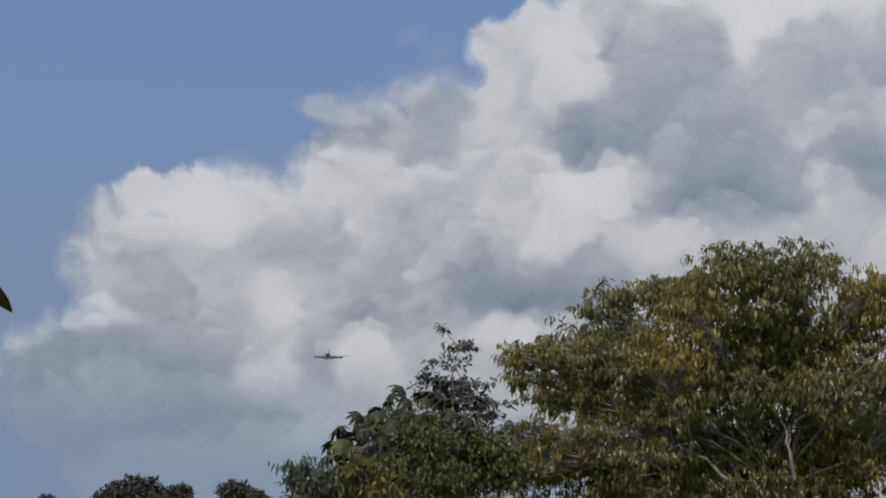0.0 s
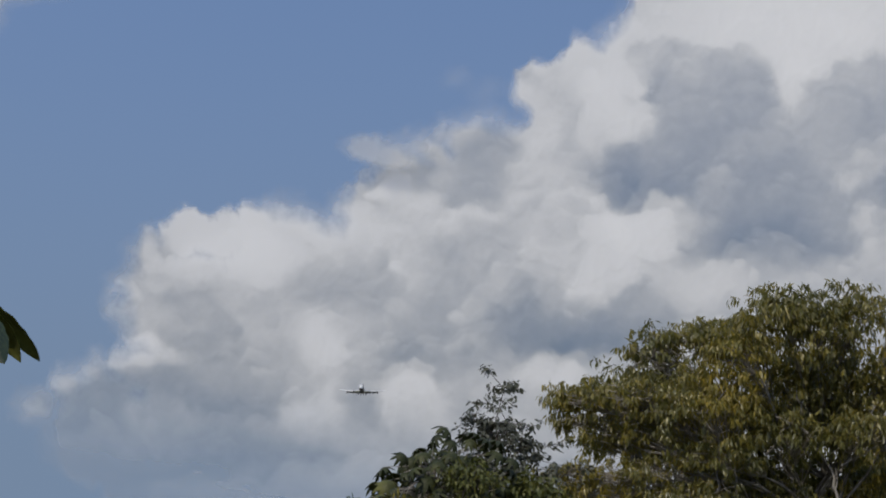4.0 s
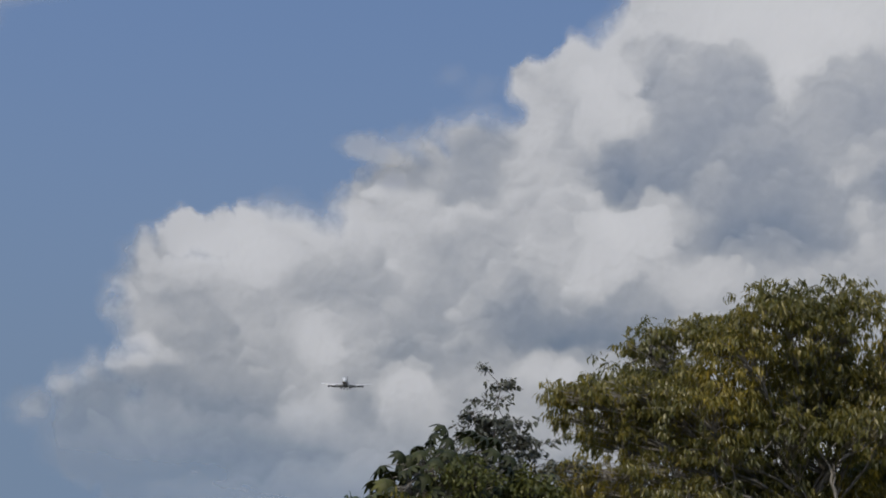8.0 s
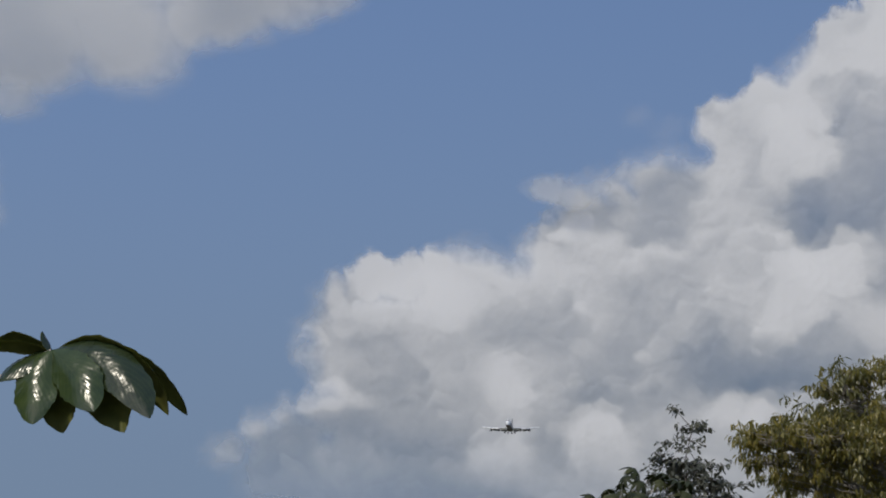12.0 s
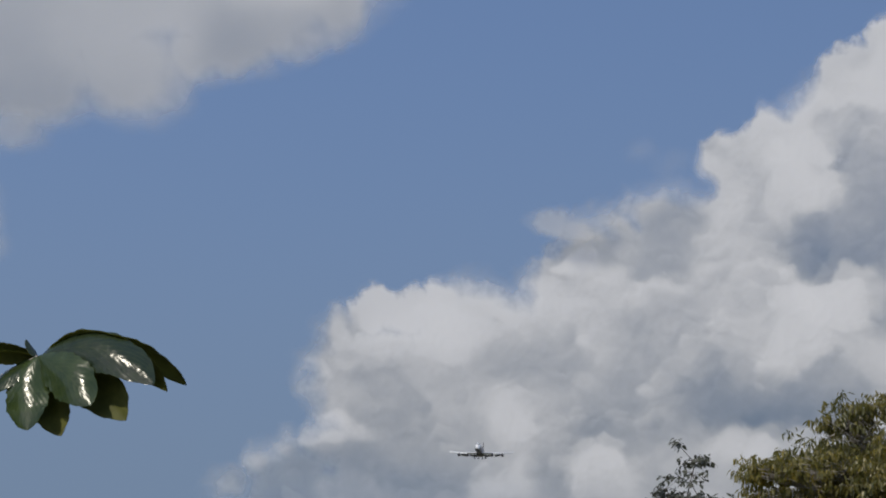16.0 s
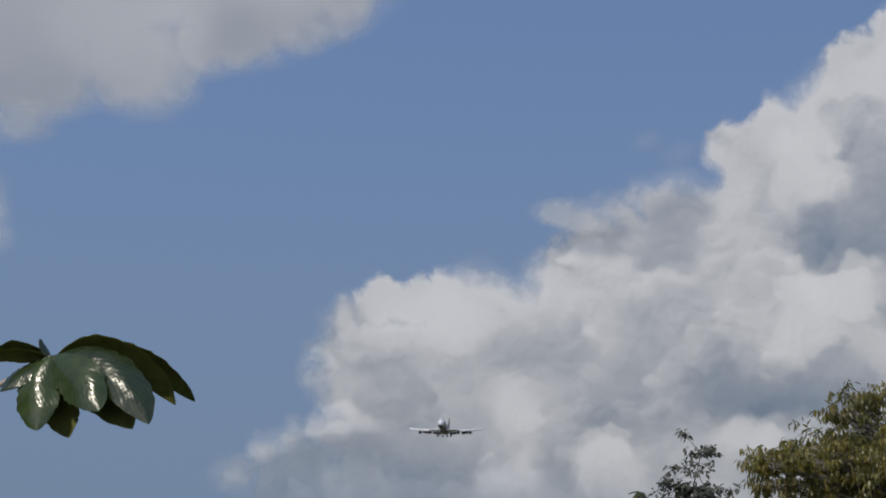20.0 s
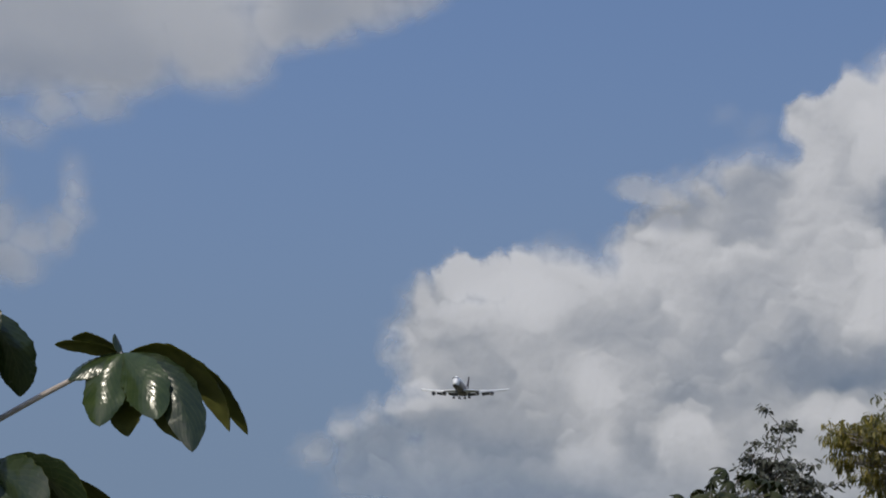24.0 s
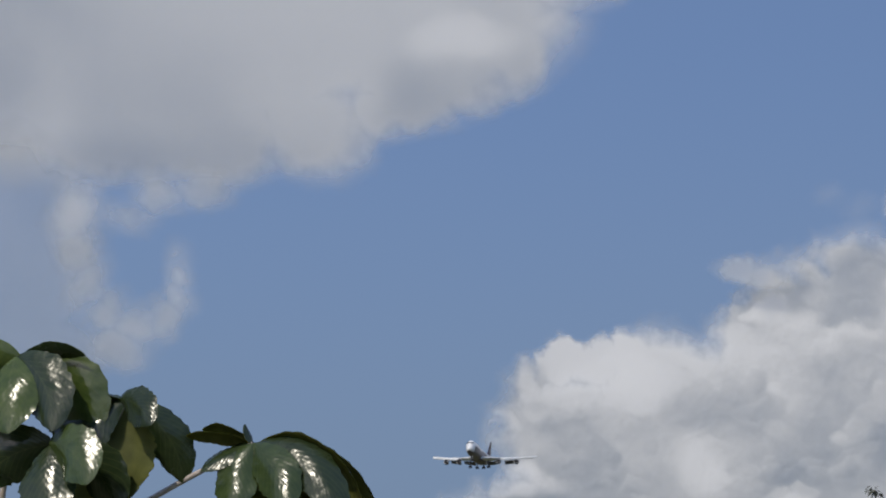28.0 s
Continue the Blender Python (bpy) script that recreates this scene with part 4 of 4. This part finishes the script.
def wing_panel(stations, thick=0.12):
    """A lifting surface. stations: x, leading edge y, trailing edge y, z, for each rib."""
    prof = [(0, 0), (0.08, 0.42), (0.3, 0.6), (0.65, 0.38), (1, 0.02), (0.65, -0.25), (0.3, -0.4), (0.08, -0.32)]
    v, q, k = [], [], len(prof)
    for x, le, te, z in stations:
        c = te - le
        for a, b in prof:
            v.append((x, le + a * c, z + b * c * thick))
    for i in range(len(stations) - 1):
        for a in range(k):
            b = (a + 1) % k
            q.append((i * k + a, i * k + b, (i + 1) * k + b, (i + 1) * k + a))
    return np.array(v), np.array(q)


def airliner():
    """Four-engined airliner, nose towards -y, its wheels down."""
    root = tagged(new("airliner"), "four-engined white jet airliner with dark belly, wheels down", "aeroplane")
    # y from the nose, half width, top, bottom; the middle of the body is at z 0
    secs = [(-33.0, 0.12, -0.9, -1.2), (-32.6, 0.8, -0.1, -1.9), (-31.5, 1.6, 1.2, -2.7), (-30.0, 2.25, 2.9, -3.2), (-28.2, 2.7, 4.3, -3.6), (-26.0, 3.0, 4.95, -3.8),
            (-23.0, 3.2, 5.1, -3.9), (-16.0, 3.25, 5.0, -3.9), (-12.0, 3.25, 4.4, -3.9), (-8.0, 3.25, 3.9, -3.9), (8.0, 3.25, 3.9, -3.9), (14.0, 3.2, 3.9, -3.7),
            (22.0, 2.7, 3.8, -2.2), (29.0, 1.7, 3.5, -0.1), (34.0, 0.8, 3.1, 1.2), (37.0, 0.25, 2.6, 1.9)]
    v, q = loft(secs)
    mid_y, mid_z = v[:, 1][q].mean(1), v[:, 2][q].mean(1)
    # lower body coloured dark, its shade included; the sunlit nose stays white
    low = mid_z < np.where(mid_y < -27.5, -2.0, 1.4)
    part("fuselage", mesh_of("fuselage", v, q[~low], WHITE), root)
    part("belly", mesh_of("belly", v, q[low], BELLY), root, "belly with its shade painted dark")
    wind = loft([(-29.9, 1.9, 3.05, 2.5), (-29.3, 2.15, 3.6, 2.7)], 16)
    part("cockpit_window", mesh_of("cockpit_window", wind[0] + np.array((0, -0.12, 0.0)), wind[1], GLASS), root, "dark cockpit glass")
    fair = loft([(-11, 0.3, -2.6, -3.2), (-8, 3.0, -2.0, -4.3), (0, 3.5, -1.4, -4.7), (8, 3.2, -1.8, -4.5), (13, 0.4, -2.6, -3.4)], 20)
    part("wing_root_fairing", mesh_of("wing_root_fairing", *fair, BELLY), root)
    for s in (-1, 1):
        st = [(s * 2.5, -9.5, 6.5, -2.4), (s * 11.5, -1.2, 8.7, -1.5), (s * 21.5, 7.6, 13.2, 0.1), (s * 31.4, 16.6, 19.6, 2.2), (s * 32.2, 17.6, 19.8, 2.4)]
        wing = part("wing", mesh_of("wing", *wing_panel(st), METAL), root)
        for a, (fx, fy, fz) in enumerate(((3.6, 5.8, -2.6), (13.2, 9.4, -1.5))):
            wide = 7.2 if a == 0 else 6.6
            drop = [(s * fx, fy, fy + 2.6, fz - 0.2), (s * (fx + wide), fy + 2.2 + a * 0.8, fy + 4.2 + a * 0.8, fz + 0.7)]
            fv, fq = wing_panel(drop, 0.1)
            hinge = np.where(np.arange(len(fv)) < 8, drop[0][1], drop[1][1])
            fv[:, 2] -= 0.75 * (fv[:, 1] - hinge)
            part("flap", mesh_of("flap", fv, fq, NACELLE), wing, "dark lowered flap")
        # added outboard, white and extra deep, so the outer wing gets a bright lit edge
        edge = [(s * 12.6, -0.2, -1.35), (s * 21.5, 7.6, 0.1), (s * 31.4, 16.6, 2.2)]
        kv = np.array([(x, y + dy, z + dz) for x, y, z in edge for dy, dz in ((0.25, 0.2), (-0.35, -0.1), (-0.7, -1.4), (-0.55, -1.45), (-0.2, -0.3))])
        kq = [(5 * a + b, 5 * a + (b + 1) % 5, 5 * a + 5 + (b + 1) % 5, 5 * a + 5 + b) for a in range(2) for b in range(5)]
        part("leading_edge_flap", mesh_of("leading_edge_flap", kv, kq, WHITE), wing, "white lowered leading edge flap")
        for ex, ey, ez in ((11.8, -5.0, -4.0), (21.0, 3.2, -2.9)):
            nac = [(ey, 1.2, ez + 1.2, ez - 1.2), (ey + 0.35, 1.45, ez + 1.45, ez - 1.45), (ey + 2.2, 1.55, ez + 1.55, ez - 1.55), (ey + 4.2, 1.1, ez + 1.1, ez - 1.1), (ey + 6.0, 0.6, ez + 0.6, ez - 0.6)]
            vv, qq = loft(nac, 20)
            eng = part("engine", mesh_of("engine", vv + np.array((s * ex, 0, 0)), qq, NACELLE), root)
            fan = loft([(ey + 0.7, 1.2, ez + 1.2, ez - 1.2), (ey + 0.7, 0.3, ez + 0.3, ez - 0.3), (ey + 0.2, 0.02, ez + 0.02, ez - 0.02)], 20)
            part("fan", mesh_of("fan", fan[0] + np.array((s * ex, 0, 0)), fan[1], DARK), eng, "dark engine fan")
            lip = loft([(ey + 0.6, 1.08, ez + 1.08, ez - 1.08), (ey - 0.05, 1.2, ez + 1.2, ez - 1.2), (ey + 0.5, 1.38, ez + 1.38, ez - 1.38)], 20)
            part("intake_lip", mesh_of("intake_lip", lip[0] + np.array((s * ex, 0, 0)), lip[1], METAL), eng, "bare metal intake lip")
            pyl = loft([(ey + 1.2, 0.15, ez + 1.5, ez + 0.8), (ey + 4.5, 0.3, ez + 2.5, ez + 0.6), (ey + 8.5, 0.2, ez + 2.4, ez + 1.6)], 10)
            part("pylon", mesh_of("pylon", pyl[0] + np.array((s * ex, 0, 0)), pyl[1], NACELLE), eng)
        tp = [(s * 0.8, 27.0, 35.5, 2.2), (s * 11.1, 35.0, 38.0, 3.6)]
        part("tailplane", mesh_of("tailplane", *wing_panel(tp, 0.1), METAL), root)
    v, q = wing_panel([(0, 22.0, 35.0, 3.0), (9.9, 33.0, 37.5, 0)], 0.09)
    v[:, 0], v[:, 2] = np.where(np.arange(len(v)) < 8, v[:, 2] - 3.0, v[:, 2]), np.where(np.arange(len(v)) < 8, 3.0, 13.4)
    part("tail_fin", mesh_of("tail_fin", v, q, FIN), root, "dark tail fin")

    def wheels(x, y, z, rows, r, parent):
        for dy in rows:
            for dx in (-0.55, 0.55):
                w = loft([(-0.22, r * 0.55, r * 0.55, -r * 0.55), (-0.2, r * 0.92, r * 0.92, -r * 0.92), (-0.1, r, r, -r), (0.1, r, r, -r), (0.2, r * 0.92, r * 0.92, -r * 0.92), (0.22, r * 0.55, r * 0.55, -r * 0.55)], 18)
                vv = w[0][:, (1, 0, 2)] + np.array((x + dx, y + dy, z))
                part("wheel", mesh_of("wheel", vv, w[1], TYRE), parent)

    for nm, x, y, top, rows in (("nose_gear", 0.0, -25.0, -3.4, (0.0,)), ("body_gear", -1.95, 3.4, -4.2, (-0.75, 0.75)), ("body_gear", 1.95, 3.4, -4.2, (-0.75, 0.75)),
                                ("wing_gear", -5.5, 0.2, -2.4, (-0.75, 0.75)), ("wing_gear", 5.5, 0.2, -2.4, (-0.75, 0.75))):
        bot = -6.6 if nm != "nose_gear" else -6.3
        leg = part(nm, mesh_of(nm, *tube([(x, y, top), (x, y, (top + bot) / 2), (x, y, bot)], (0.42, 0.36, 0.3), 8), NACELLE), root)
        wheels(x, y, bot, rows, 0.68, leg)
        if nm == "nose_gear":
            door = wing_panel([(-0.9, -26.5, -23.5, -4.4), (-0.85, -26.5, -23.5, -3.6)], 0.02)
            for s in (1, -1):
                part("gear_door", mesh_of("gear_door", door[0] * np.array((s, 1, 1)), door[1], WHITE), leg)
    return root


plane = airliner()


# ---- what moves ----
def bearing(turn, rise, dist):
    a, e = radians(turn), radians(rise)
    return Vector((-math.sin(a) * math.cos(e) * dist, math.cos(a) * math.cos(e) * dist, EYE[2] + math.sin(e) * dist))


def motions():
    # the airliner's bearing: degrees left, degrees up; its distance is fitted to its span in the camera's view
    flight = [(0, 3.30, 4.29), (1.5, 3.43, 4.34), (3, 3.54, 4.41), (4.5, 3.66, 4.49), (6, 3.79, 4.56), (8, 4.01, 4.60), (10, 4.34, 4.58), (12, 4.74, 4.60), (13.5, 5.06, 4.65),
              (15, 5.40, 4.75), (16, 5.65, 4.85), (17, 5.94, 4.95), (18, 6.23, 5.05), (19, 6.53, 5.14), (20, 6.85, 5.24), (21.5, 7.47, 5.43), (23, 8.18, 5.63), (24, 8.64, 5.71),
              (25, 9.17, 5.78), (26, 9.77, 5.88), (27, 10.43, 6.02), (28, 11.11, 6.19)]
    rows = []
    for t, a, e in flight:
        p = bearing(a, e, 3110 - 80 * t + 0.4 * t * t)
        rows.append((t, Matrix.Translation(p) @ pose(0, 0, 0, -2.5, 0.8, 0.3)))
    walk(plane, rows)

    # the leaf whorl nods in the wind: seconds, degrees left, degrees up, nod
    nods = [(0, 16.18, 6.85, 16), (1.5, 16.5, 6.3, 16), (3, 16.65, 6.5, 18), (5.5, 16.8, 6.8, 16), (7, 17.6, 6.85, 18), (8, 17.9, 6.9, 18), (11, 17.8, 6.6, 20), (12, 17.8, 6.65, 21), (12.5, 17.82, 6.6, 20), (14.5, 18.02, 7.11, 13),
            (15, 18.0, 6.94, 17), (15.5, 18.21, 7.24, 10), (16, 18.26, 7.33, 5), (16.5, 18.08, 7.16, 10), (17, 18.06, 7.18, 14), (17.5, 18.04, 7.15, 8), (18, 18.33, 7.34, -7),
            (18.5, 18.31, 7.31, 0), (19, 17.75, 6.63, 24), (19.5, 17.84, 6.81, 22), (20, 18.07, 7.09, 12), (20.5, 18.45, 7.5, 0), (22.5, 17.48, 6.84, 27), (23, 18.12, 6.9, 37),
            (24, 18.34, 6.6, 29), (25, 18.26, 6.65, 29), (26, 18.18, 6.77, 20), (27, 17.98, 6.5, 29), (28, 17.6, 6.5, 27)]
    walk(near, [(t, Matrix.Translation(bearing(a, e, 4.5)) @ pose(0, 0, 0, 0, (nod - 22) * 0.55, 0)) for t, a, e, nod in nods])
    # the long leaflet swings more freely than the others: seconds, degrees down
    swung = [(0, 0), (12, 1), (15, -5), (16, -3), (17, -5), (18, 7), (19, 3), (20, 9), (23, 12), (25, 11), (26, -3), (28, 2)]
    for i, (blade, give) in enumerate(zip(near_blades, GIVE)):
        rest = blade.matrix_basis.copy()
        walk(blade, [(t, rest @ pose(0, 0, 0, 0, (nod - 22) * give + (float(np.interp(t, *zip(*swung))) if i == 2 else 0.0), 0)) for t, a, e, nod in nods])
    walk(near_stalk, [(t, pose(0, 0, 0, 0, -(nod - 22) * 0.45, 0)) for t, a, e, nod in nods])
    base = outer.matrix_basis.copy()
    walk(outer, [(t, Matrix.Translation(Vector((-0.016 * (a - 18.0), 0, 0.02 * (e - 6.6)))) @ base @ pose(0, 0, 0, 0, (nod - 29) * 0.1, 0)) for t, a, e, nod in nods])

    # the inner whorl is blown aside: seconds, degrees to the left of its rest
    base = inner.matrix_basis.copy()
    blown = [(0, 0.8), (12.5, 0.7), (20.5, 0.9), (23, 1.1), (25, 0.9), (26, 0.75), (27, 0.0), (28, -0.1)]
    walk(inner, [(t, Matrix.Translation(Vector((-0.0785 * g, 0, 0.0))) @ base @ pose(0, 0, 0, 0, 4 * g, 0)) for t, g in blown])

    # the lower whorl bobs: seconds, degrees to the left of its rest, degrees up
    base = lower.matrix_basis.copy()
    bob = [(0, 0.0, -0.8), (12.5, 0.0, -0.75), (16, 0.2, -0.9), (20.5, 0.1, -0.6), (22.5, 0.0, 0.1), (23, 0.2, 0.25), (24, 0.2, 0.1), (25, 0.3, -0.3), (26, 0.2, -0.35), (27, 0.0, -0.4), (28, 0.0, -0.4)]
    walk(lower, [(t, Matrix.Translation(Vector((-0.0785 * a, 0, 0.0785 * e))) @ base @ pose(0, 0, 0, 0, 5 * e, 0)) for t, a, e in bob])

    # the upper whorl swings aside: seconds, degrees to the left of its rest
    base = upper.matrix_basis.copy()
    swing = [(0, 0.6), (6, 0.8), (12.5, 0.3), (15, 0.9), (18, 0.7), (20.5, 0.6), (22.5, 0.5), (23, 0.95), (24, 0.85), (25, 0.4), (26, -0.25), (27, -0.55), (28, -0.55)]
    walk(upper, [(t, Matrix.Translation(Vector((-0.0785 * g, 0, 0.01 * g))) @ base @ pose(0, 0, 0, 0, 6 * g, 0)) for t, g in swing])


motions()
